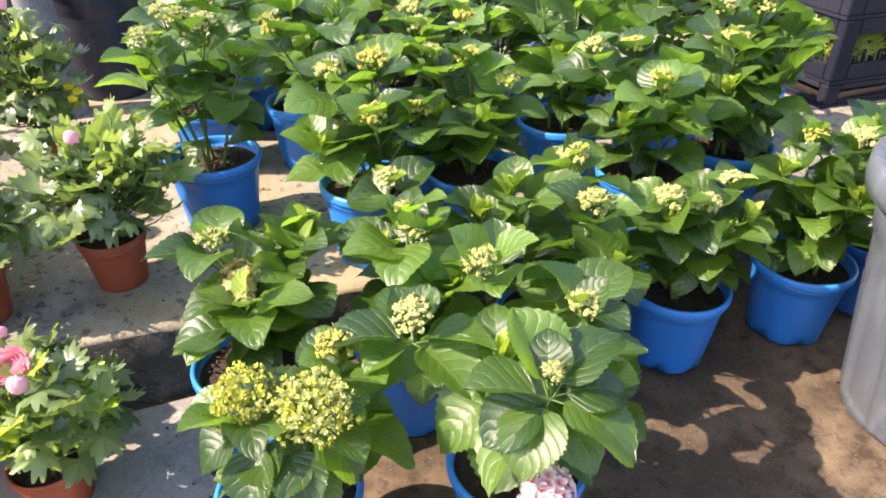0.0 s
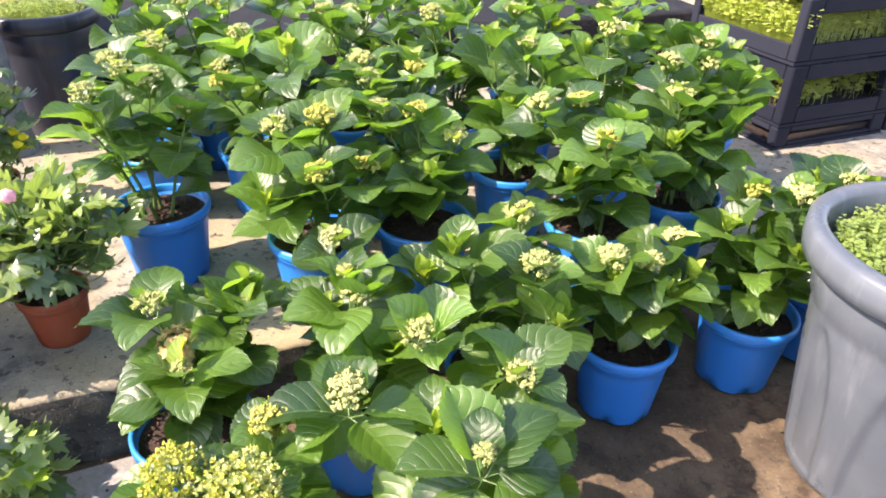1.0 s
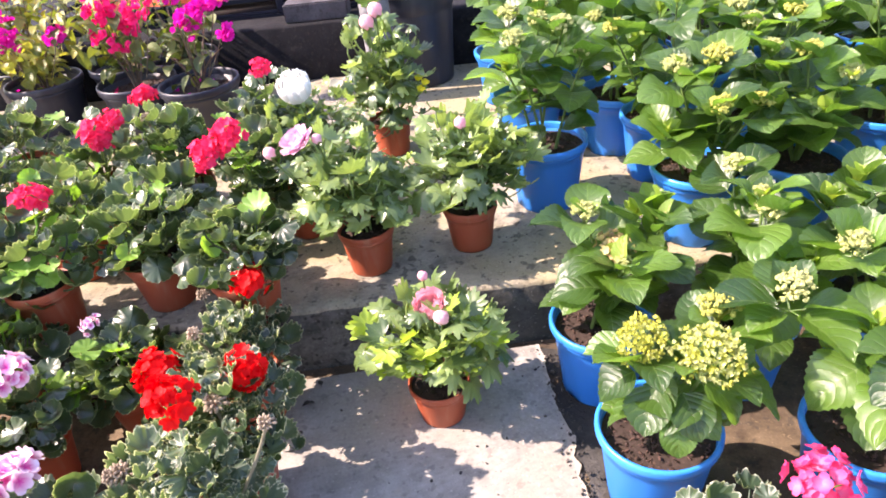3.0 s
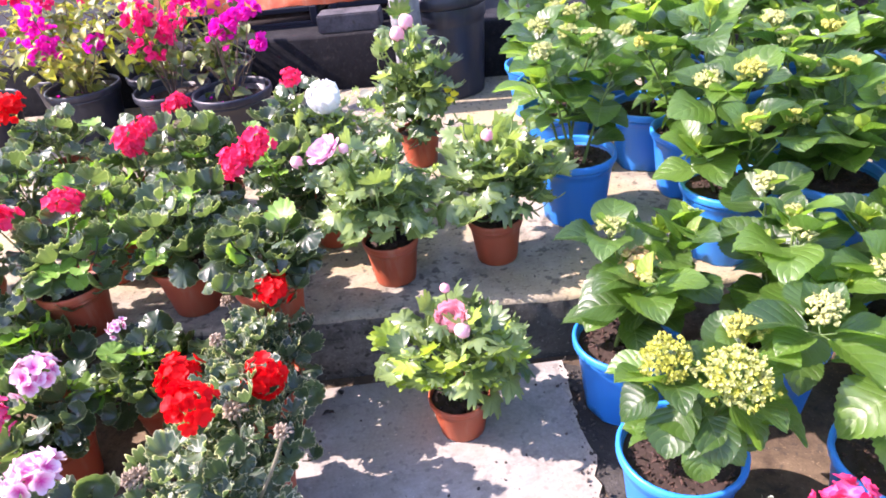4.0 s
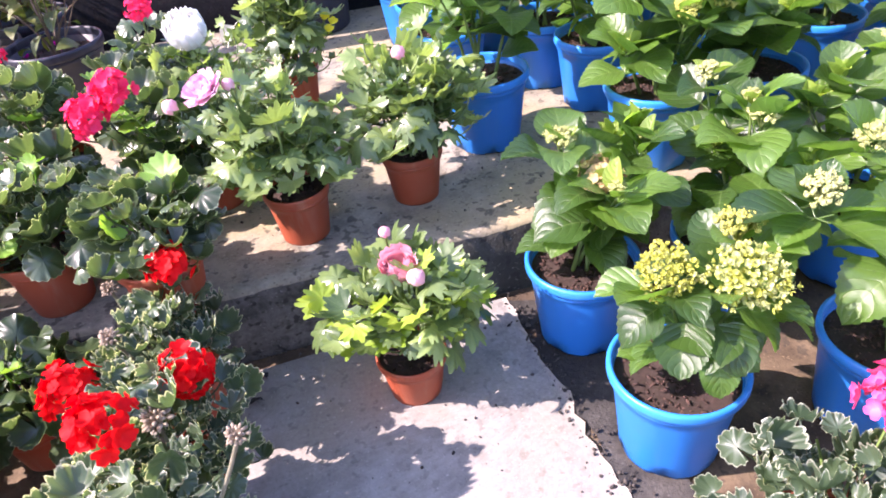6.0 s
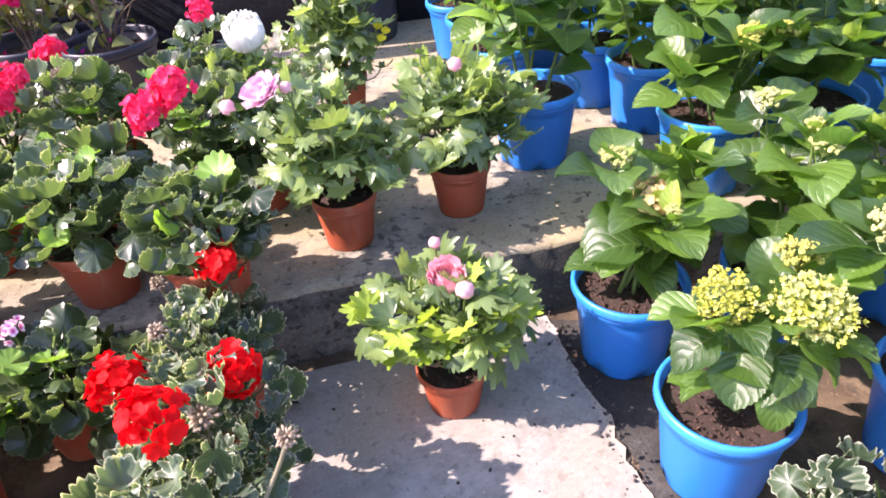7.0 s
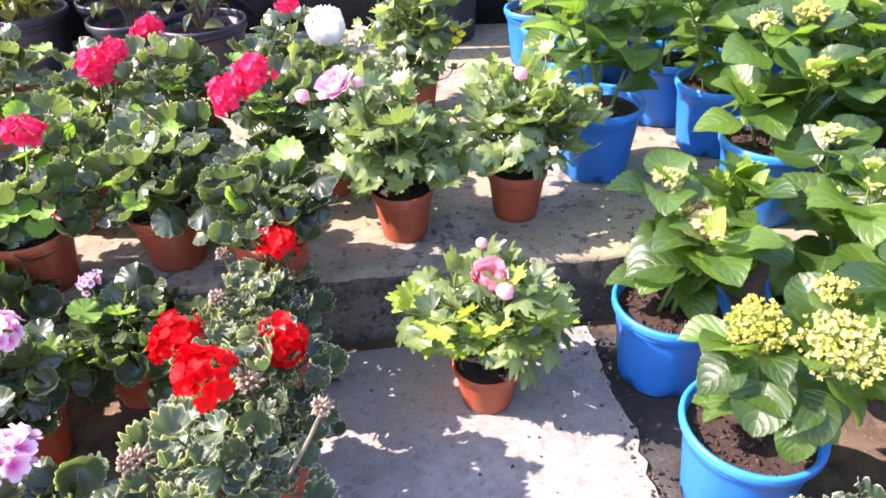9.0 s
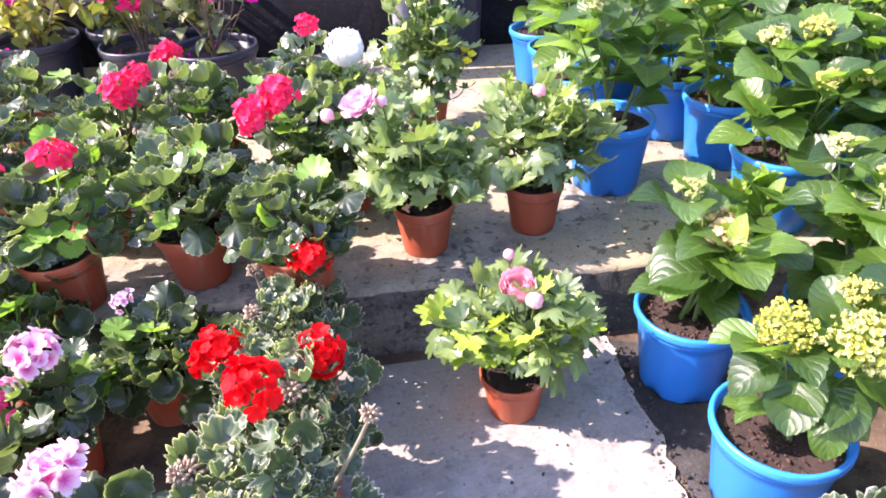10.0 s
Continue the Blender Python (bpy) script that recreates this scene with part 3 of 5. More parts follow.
_bm, _ = lathe([(0.001, -1.02), (0.3, -0.95), (0.62, -0.4), (0.66, 0.1), (0.5, 0.52), (0.25, 0.72), (0.001, 0.78)], 20)
WHITE_CORE = mesh_of("bloom", _bm, M_WHITE)
BUDS = {"pink": bud_mesh(M_PINK, M_STEM, 1), "rose": bud_mesh(M_ROSE, M_STEM, 2)}


def flower_dome(parent, at, radius, florets, n, size, facing=(0, 0, 1), label="", flat=0.75, name="flower_head"):
    """A domed head whose florets are pieces of their own on a small core."""
    head = bmesh.new()
    for k in range(7):
        a = 2 * math.pi * k / 7
        tube(head, [(0, 0, -radius * 0.5), (0.35 * radius * math.cos(a), 0.35 * radius * math.sin(a), 0), (0.6 * radius * math.cos(a), 0.6 * radius * math.sin(a), radius * 0.35)], 0.0014, 4)
    up = Vector(facing).normalized()
    q = Vector((0, 0, 1)).rotation_difference(up).to_matrix().to_4x4()
    core = part(name, head, M_STEM, parent, label, m=Matrix.Translation(at) @ q)
    for k in range(n):
        z = 1 - 1.25 * (k + 0.5) / n
        rr = math.sqrt(max(0, 1 - z * z))
        a = 2.39996 * k
        d = Vector((rr * math.cos(a), rr * math.sin(a), z))
        p = Vector((d.x, d.y, d.z * flat)) * radius * rng.uniform(0.66, 1.17) * (1 + 0.35 * noise.noise(d * 1.9 + Vector(at) * 9))
        p += Vector((rng.gauss(0, 0.07), rng.gauss(0, 0.07), rng.gauss(0, 0.06))) * radius
        nrm = (d + Vector((rng.uniform(-0.3, 0.3), rng.uniform(-0.3, 0.3), rng.uniform(-0.1, 0.3)))).normalized()
        side = nrm.cross(Vector((rng.uniform(-1, 1), rng.uniform(-1, 1), 0.3)))
        m = frame_matrix(p, side, nrm, size * rng.uniform(0.8, 1.2))
        put("floret", florets[rng.randrange(len(florets))], core, m)
    return core


# ---- pots ----
def make_pot(height, top, base, wall, lip, lip_h, notch=True, ribs=0):
    """Meshes of a tapered pot's body and of its lip; outside radii."""
    def side(z):
        return base + (top - base) * z / height
    zl = height - lip_h
    prof = [(0.0005, 0.010), (base * 0.9, 0.010), (base * 0.93, 0.0), (base, 0.0), (base + 0.001, 0.006)]
    prof += [(side(zl * f), zl * f) for f in (0.2, 0.4, 0.6, 0.8, 0.90)]
    prof += [(side(zl * 0.92) + 0.003, zl * 0.92), (side(zl) + 0.003, zl), (side(zl) - wall, zl), (side(height * 0.55) - wall, height * 0.55), (0.0005, height * 0.55)]
    def wob(i, a, r, z):
        if notch and i in (2, 3) and math.cos(6 * a) > 0.55:
            z += 0.011
        if ribs and 5 <= i <= 9:
            r -= 0.0018 * max(0.0, math.cos(ribs * a)) ** 3
        return r, z
    bm, _ = lathe(prof, 48, wobble=wob)
    body = mesh_of("pot", bm, M_BLUE)
    o = side(height)
    prof = [(side(zl) - wall, zl - 0.001), (side(zl) + 0.002, zl - 0.001), (o + lip * 0.8, zl), (o + lip, zl + lip_h * 0.2), (o + lip, height - lip_h * 0.25),
            (o + lip * 0.75, height), (o - wall * 0.2, height + 0.0008), (o - wall, height - lip_h * 0.2), (o - wall, zl - 0.001)]
    bm, _ = lathe(prof, 48)
    return body, mesh_of("rim", bm, M_BLUE_RIM)


def soil_mesh(radius, seed, chips):
    r = random.Random(seed)
    bm = bmesh.new()
    rings, segs = 7, 28
    c = bm.verts.new((0, 0, r.uniform(-0.002, 0.006)))
    prev = None
    for i in range(1, rings + 1):
        f = i / rings
        ring = []
        for k in range(segs):
            a = 2 * math.pi * k / segs
            h = 0 if i == rings else r.uniform(-0.006, 0.007)
            ring.append(bm.verts.new((radius * f * math.cos(a), radius * f * math.sin(a), h)))
        for k in range(segs):
            if prev is None:
                bm.faces.new((c, ring[k], ring[(k + 1) % segs]))
            else:
                bm.faces.new((prev[k], ring[k], ring[(k + 1) % segs], prev[(k + 1) % segs]))
        prev = ring
    n0 = len(bm.faces)
    for k in range(chips):
        a, f = r.uniform(0, 6.28), math.sqrt(r.random()) * 0.93
        s = r.uniform(0.004, 0.011)
        m = Matrix.Translation((radius * f * math.cos(a), radius * f * math.sin(a), r.uniform(0.001, 0.006))) @ Euler((r.uniform(-0.7, 0.7), r.uniform(-0.7, 0.7), r.uniform(0, 6))).to_matrix().to_4x4() @ Matrix.Diagonal((s, s * r.uniform(0.25, 0.6), s * 0.3, 1))
        bmesh.ops.create_cube(bm, size=1.0, matrix=m)
    bm.faces.ensure_lookup_table()
    for f in bm.faces[n0:]:
        f.material_index = 1
    return mesh_of("soil", bm, [M_SOIL, M_CHIP])


def recolour(pair, *mats):
    out = []
    for me, mat in zip(pair, mats):
        me = me.copy()
        me.materials[0] = mat
        out.append(me)
    return out


BLUE_H, BLUE_R = 0.211, 0.118
BLUE_POT = make_pot(BLUE_H, BLUE_R, 0.092, 0.004, 0.007, 0.020, True, 10)
TERRA_S = recolour(make_pot(0.134, 0.0755, 0.057, 0.003, 0.003, 0.017, False), M_TERRA, M_TERRA)
TERRA_XS = recolour(make_pot(0.112, 0.073, 0.055, 0.003, 0.003, 0.015, False), M_TERRA, M_TERRA)
TERRA_M = recolour(make_pot(0.150, 0.088, 0.064, 0.003, 0.0035, 0.020, False), M_TERRA, M_TERRA)
BLACK_POT = recolour(make_pot(0.235, 0.155, 0.120, 0.004, 0.007, 0.028, True), M_BLACK, M_BLACK)
SOILS = {0.112: [soil_mesh(0.112, 200 + k, 260) for k in range(3)], 0.069: [soil_mesh(0.069, 240, 40)], 0.071: [soil_mesh(0.071, 210 + k, 40) for k in range(2)],
         0.078: [soil_mesh(0.078, 220 + k, 40) for k in range(2)], 0.146: [soil_mesh(0.146, 230, 160)]}


def pot_with_soil(parent, pot, height, soil, depth, wording):
    body = put("pot", pot[0], parent, pose(0, 0, 0, 0, 0, rng.uniform(0, 360)), wording)
    put("rim", pot[1], body)
    put("soil", SOILS[soil][rng.randrange(len(SOILS[soil]))], parent, pose(0, 0, height - depth, 0, 0, rng.uniform(0, 360)), "dark bark compost")


# ---- plants ----
def hydrangea(x, y, z, tips, label, low=6, size=0.118, group="potted hydrangeas", bare=0.0, skirt=(), rosette=()):
    """tips: (x, y, z, kind) in the world, kind: b buds, y yellow buds, f open head, w withered head, s leafy shoot.
    rosette: (bearing, lift, length, twist) of the leaves round the first tip."""
    size *= 0.92
    ob = thing("potted_hydrangea", x, y, z, label, "potted plant", group)
    pot_with_soil(ob, BLUE_POT, BLUE_H, 0.112, 0.028, "glossy blue plastic pot")
    base = Vector((0, 0, BLUE_H - 0.03))
    for n, (tx, ty, tz, kind, *more) in enumerate(tips):
        tip = Vector((tx - x, ty - y, tz - z))
        a = rng.uniform(0, 6.28)
        foot = base + Vector((0.025 * math.cos(a), 0.025 * math.sin(a), 0))
        foot += Vector((tip.x, tip.y, 0)) * 0.12
        neck = tip - Vector((0, 0, 0.03 if kind in "fw" else 0.025))
        mid = (foot + neck) / 2 + Vector((-(neck.x - foot.x) * 0.12 + rng.uniform(-0.02, 0.02), -(neck.y - foot.y) * 0.12 + rng.uniform(-0.02, 0.02), 0.03))
        pts = curve_pts(foot, neck, 8, mid)
        part("stem", tube(bmesh.new(), pts, [0.0052 - 0.0004 * i for i in range(8)], 6), M_STEM, ob)
        span = (neck - foot).length
        turn = rng.uniform(0, math.pi)
        nodes = [(1.0, 0.52, 56), (0.94, 0.88, 40), (0.82, 1.06, 27), (0.63, 1.06, 13)]
        if span > 0.18:
            nodes.append((0.42, 0.98, 2))
        if span > 0.30:
            nodes.append((0.26, 0.85, -4))
        for i, (s, scale, lift) in enumerate(nodes):
            if s < bare or (rosette and n == 0 and s > 0.7):
                continue
            k = min(int(s * 7), 6)
            p = pts[k].lerp(pts[k + 1], s * 7 - k)
            for half in (0, 1):
                ang = turn + i * math.pi / 2 + half * math.pi + rng.uniform(-0.35, 0.35)
                out = Vector((math.cos(ang), math.sin(ang), 0))
                el = math.radians(lift + rng.uniform(-20, 20))
                axis = out * math.cos(el) + Vector((0, 0, math.sin(el)))
                nrm = Vector((0, 0, 1)) * math.cos(el) - out * math.sin(el) + Vector((rng.uniform(-0.45, 0.45), rng.uniform(-0.45, 0.45), 0))
                L = size * scale * rng.uniform(0.82, 1.15)
                young = i == 0 and (kind == "s" or rng.random() < 0.4)
                kinds = HYD_YOUNG if young else HYD_LEAVES
                put("leaf", kinds[rng.randrange(len(kinds))], ob, frame_matrix(p + axis * L * 0.2, axis, nrm, L, rng.uniform(-0.3, 0.3)))
        for a, lift, L, twist in (rosette if n == 0 else ()):
            out = Vector((math.cos(radians(a)), math.sin(radians(a)), 0))
            axis = out * math.cos(radians(lift)) + Vector((0, 0, math.sin(radians(lift))))
            nrm = Vector((0, 0, 1)) * math.cos(radians(lift)) - out * math.sin(radians(lift))
            put("leaf", HYD_LEAVES[rng.randrange(3)], ob, frame_matrix(neck - Vector((0, 0, 0.02)) + axis * 0.022, axis, nrm, L, twist))
        if kind == "s":
            for k in range(4):
                ang = turn + k * 1.6
                axis = Vector((math.cos(ang) * 0.5, math.sin(ang) * 0.5, 1))
                put("leaf", HYD_YOUNG[rng.randrange(3)], ob, frame_matrix(neck, axis, Vector((-math.cos(ang), -math.sin(ang), 0.6)), size * rng.uniform(0.35, 0.55)))
        lean = Vector((tip.x * 0.6 + rng.uniform(-0.2, 0.2), tip.y * 0.6 - 0.15 + rng.uniform(-0.2, 0.2), 0.9))
        big = more[0] if more else None
        if kind == "f":
            if big > 0.045:
                flower_dome(ob, tip, big, LIME_FLORETS, 330, 0.0086, lean, "opening lime-yellow flower head", 0.7)
            else:
                flower_dome(ob, tip, big, TIGHT_FLORETS, 125, 0.0108, lean, "half-open yellow-green flower head", 0.85)
        elif kind == "w":
            flower_dome(ob, tip, big or 0.04, FLORETS["brown"], 44, 0.011, lean, "withered brown and yellow flower head", 0.6)
        elif kind in "by":
            me = BUD_HEADS[rng.choice((0, 2)) if kind == "b" else rng.choice((1, 3))]
            q = Vector((0, 0, 1)).rotation_difference(lean.normalized()).to_matrix().to_4x4()
            put("flower_head", me, ob, Matrix.Translation(tip) @ q @ Matrix.Scale(big or rng.uniform(0.030, 0.039), 4), "pale green flower buds" if kind == "b" else "yellow-green flower buds")
    for a, lift, up, far, L in skirt:
        out = Vector((math.cos(radians(a)), math.sin(radians(a)), 0))
        axis = out * math.cos(radians(lift)) + Vector((0, 0, math.sin(radians(lift))))
        put("leaf", HYD_LEAVES[rng.randrange(5)], ob, frame_matrix(Vector((0, 0, up)) + out * far, axis, Vector((0, 0, 1)) + out * 0.5, L, rng.uniform(-0.2, 0.2)))
    low = (low + 1) // 2
    for k in range(low):
        a = 2 * math.pi * k / low + rng.uniform(-0.4, 0.4)
        out = Vector((math.cos(a), math.sin(a), 0))
        el = math.radians(rng.uniform(-8, 30))
        axis = out * math.cos(el) + Vector((0, 0, math.sin(el)))
        p = Vector((0, 0, BLUE_H + rng.uniform(0.03, 0.09))) + out * rng.uniform(0.03, 0.06)
        put("leaf", HYD_LEAVES[rng.randrange(5)], ob, frame_matrix(p, axis, Vector((0, 0, 1)), size * rng.uniform(0.75, 1.1), rng.uniform(-0.3, 0.3)))
    return ob


def bushy(ob, rim, n, rx, ry, h, leaves, young, size, young_share=0.1, skirt=0.25, lean=(0, 0), dense=0.55, foot=0.12):
    """Leaves over a dome above the rim; the outer ones hang."""
    stems = 7
    for k in range(stems):
        a = 2 * math.pi * k / stems + rng.uniform(-0.3, 0.3)
        end = Vector((rx * 0.6 * math.cos(a) + lean[0], ry * 0.6 * math.sin(a) + lean[1], rim + h * rng.uniform(0.35, 0.75)))
        part("stem", tube(bmesh.new(), curve_pts((0.012 * math.cos(a), 0.012 * math.sin(a), rim - 0.02), end, 5, (end.x * 0.3, end.y * 0.3, rim + h * 0.4)), [0.004, 0.0036, 0.0032, 0.0028, 0.0022], 5), M_STEM, ob)
    for k in range(n):
        z = 1 - (1 + skirt) * (k + 0.5) / n
        rr = math.sqrt(max(0, 1 - z * z)) if z > 0 else 1.0
        a = 2.39996 * k + rng.uniform(-0.25, 0.25)
        f = rng.uniform(dense, 1.08)
        out = Vector((math.cos(a), math.sin(a), 0))
        p = Vector((out.x * rr * rx * f + lean[0] * max(0, z), out.y * rr * ry * f + lean[1] * max(0, z), rim + h * (foot + (1.02 - foot) * z * f)))
        el = math.radians(-28 + 62 * max(0, z) + rng.uniform(-28, 28))
        axis = out * math.cos(el) + Vector((0, 0, math.sin(el)))
        tiltn = Vector((0, 0, 1)) + out * (0.75 * rr) + Vector((rng.uniform(-0.55, 0.55), rng.uniform(-0.55, 0.55), 0))
        kinds = young if rng.random() < young_share else leaves
        put("leaf", kinds[rng.randrange(len(kinds))], ob, frame_matrix(p, axis, tiltn, size * rng.uniform(0.65, 1.2), rng.uniform(-0.3, 0.3)))


def stalk(ob, a, b, r=0.0022, mat=None):
    part("stem", tube(bmesh.new(), curve_pts(a, b, 6, (a[0] * 0.4 + b[0] * 0.6, a[1] * 0.4 + b[1] * 0.6, a[2] * 0.5 + b[2] * 0.5)), r, 5), mat or M_STEM, ob)


def geranium(x, y, z, label, flowers=(), n=60, rx=0.15, ry=0.14, h=0.15, size=0.063, edged=False, young=0.12, group="potted geraniums", lean=(0, 0), spent=(), small=False):
    """flowers: (x, y, z, colour, radius) in the world."""
    if not edged:
        n, size, rx, ry = int(n * 0.78), size * 1.16, rx * 0.92, ry * 0.92
    ob = thing("potted_geranium", x, y, z, label, "potted plant", group)
    rim = 0.112 if small else 0.15
    pot_with_soil(ob, TERRA_XS if small else TERRA_M, rim, 0.069 if small else 0.078, 0.014 if small else 0.022, "terracotta-coloured plastic pot")
    bushy(ob, rim, n, rx, ry, h, GER_EDGED if edged else GER_LEAVES, GER_YOUNG if not edged else GER_EDGED, size, young, 0.14, lean, 0.5, 0.20)
    for fx, fy, fz, colour, rad in flowers:
        rad *= 0.92
        tip = Vector((fx - x, fy - y, fz - z))
        stalk(ob, (tip.x * 0.25, tip.y * 0.25, rim), tip - Vector((0, 0, rad * 0.4)))
        flower_dome(ob, tip, rad, FLORETS[colour], int((24 + 560 * (rad - 0.012)) * (0.42 if colour == "bicol" else 0.8 if colour == "rose" else 0.95)), max(0.011, rad * (0.62 if colour == "bicol" else 0.48 if colour == "rose" else 0.44)), (tip.x, tip.y - 0.05, 0.3), WORDS[colour], 0.62 if colour == "bicol" else 0.9)
    for sx, sy, sz, *wide in spent:
        tip = Vector((sx - x, sy - y, sz - z))
        stalk(ob, (tip.x * 0.25, tip.y * 0.25, rim), tip - Vector((0, 0, 0.006)), 0.0034, M_OLD_STEM)
        put("flower_head", SPENT, ob, Matrix.Translation(tip) @ Matrix.Scale(wide[0] if wide else 0.017, 4), "spent beige flower buds")
    return ob


WORDS = {"red": "scarlet flower head", "cerise": "cerise flower head", "bicol": "pink and white flower head", "rose": "rose-pink flower head", "blush": "blush-white flower head"}


def ranunculus(x, y, z, label, blooms=(), buds=(), n=60, rx=0.17, ry=0.15, h=0.17, size=0.095, young=0.05, lean=(0, 0), skirt=0.03, group="potted ranunculus", foot=0.27, pot=None, rim=0.132, stray=()):
    """blooms: (x, y, z, colour, radius); buds: (x, y, z, colour, radius), in the world."""
    ob = thing("potted_ranunculus", x, y, z, label, "potted plant", group)
    pot_with_soil(ob, pot or TERRA_S, rim, 0.069 if pot else 0.071, 0.014, "terracotta-coloured plastic pot")
    bushy(ob, rim, n, rx, ry, h, RAN_LEAVES, RAN_YOUNG, size, young, skirt, lean, 0.4, foot)
    for a, lift, up, far, L, fresh in stray:
        out = Vector((math.cos(radians(a)), math.sin(radians(a)), 0))
        p = Vector((0, 0, up)) + out * far
        stalk(ob, (out.x * 0.02, out.y * 0.02, rim), p, 0.002)
        axis = out * math.cos(radians(lift)) + Vector((0, 0, math.sin(radians(lift))))
        put("leaf", (RAN_YOUNG if fresh else RAN_LEAVES)[0], ob, frame_matrix(p, axis, Vector((0, 0, 1)) + out * 0.4, L, rng.uniform(-0.3, 0.3)))
    for group_, table in ((blooms, GLOBE), (buds, BUDS)):
        for fx, fy, fz, colour, rad in group_:
            tip = Vector((fx - x, fy - y, fz - z))
            stalk(ob, (tip.x * 0.2, tip.y * 0.2, rim), tip - Vector((0, 0, rad * 0.6)))
            q = Vector((0, 0, 1)).rotation_difference(Vector((tip.x * 0.6, tip.y * 0.6 - 0.12, 0.3)).normalized()).to_matrix().to_4x4()
            at = Matrix.Translation(tip) @ q @ Matrix.Scale(rad, 4)
            if table is GLOBE:
                bloom = put("bloom", WHITE_CORE if colour == "white" else CALYX, ob, at, "full " + colour + " bloom")
                for me in GLOBE[colour]:
                    put("petal", me, bloom)
            else:
                put("bud", BUDS[colour], ob, at, "closed pink bud")
    return ob


def bougainvillea(x, y, z, label, clusters, mat, leaves=70, reach=0.2, top=0.5, fallen=3, leaf_mat=0):
    """clusters: (x, y, z, radius) in the world."""
    ob = thing("potted_bougainvillea", x, y, z, label, "potted plant", "potted bougainvilleas")
    pot_with_soil(ob, BLACK_POT, 0.235, 0.146, 0.05, "black plastic pot")
    bract = floret_mesh(mat, 3, 300, 0.95, 0.35, 0.6)
    tops = []
    for k in range(6):
        a = 2 * math.pi * k / 6 + rng.uniform(-0.4, 0.4)
        end = Vector((reach * math.cos(a) * rng.uniform(0.5, 1), reach * math.sin(a) * rng.uniform(0.5, 1), top * rng.uniform(0.75, 1.05)))
        pts = curve_pts((0.008 * math.cos(a), 0.008 * math.sin(a), 0.18), end, 7, (end.x * 0.15, end.y * 0.15, top * 0.6))
        part("stem", tube(bmesh.new(), pts, [0.006, 0.005, 0.0045, 0.004, 0.003, 0.0025, 0.002], 5), M_WOOD, ob)
        tops.append(pts)
    for k in range(leaves):
        p = rng.choice(tops)[rng.randrange(2, 7)] + Vector((rng.gauss(0, 0.035), rng.gauss(0, 0.035), rng.gauss(0, 0.03)))
        axis = Vector((rng.uniform(-1, 1), rng.uniform(-1, 1), rng.uniform(-0.6, 0.4)))
        put("leaf", BOUG_LEAVES[leaf_mat * 2 + rng.randrange(2)], ob, frame_matrix(p, axis, (rng.uniform(-0.5, 0.5), rng.uniform(-0.5, 0.5), 1), rng.uniform(0.042, 0.085)))
    for cx, cy, cz, rad in clusters:
        c = Vector((cx - x, cy - y, cz - z))
        stalk(ob, (c.x * 0.3, c.y * 0.3, 0.25), c, 0.002, M_WOOD)
        for k in range(int(rad * 420)):
            d = Vector((rng.gauss(0, 1), rng.gauss(0, 1), rng.gauss(0, 0.8))).normalized()
            put("bract", bract, ob, frame_matrix(c + d * rad * rng.uniform(0.3, 1), d.cross((0.3, 0.5, 0.8)), d + Vector((0, -0.3, 0.5)), rng.uniform(0.020, 0.032)), "papery bract")
    for k in range(fallen):
        a, f = rng.uniform(0, 6.28), 0.13 * math.sqrt(rng.random())
        put("bract", bract, ob, frame_matrix(Vector((f * math.cos(a), f * math.sin(a), 0.195)), (rng.uniform(-1, 1), rng.uniform(-1, 1), 0.1), (rng.uniform(-0.4, 0.4), rng.uniform(-0.4, 0.4), 1), rng.uniform(0.014, 0.022)), "fallen bract")
    return ob


# ---- ground ----
H = 0.194                                   # rise of the step
EDGE = Vector((-1.139, 1.034, 0))           # a point of the step's front edge
YAW = math.degrees(math.atan2(0.342, 0.94))


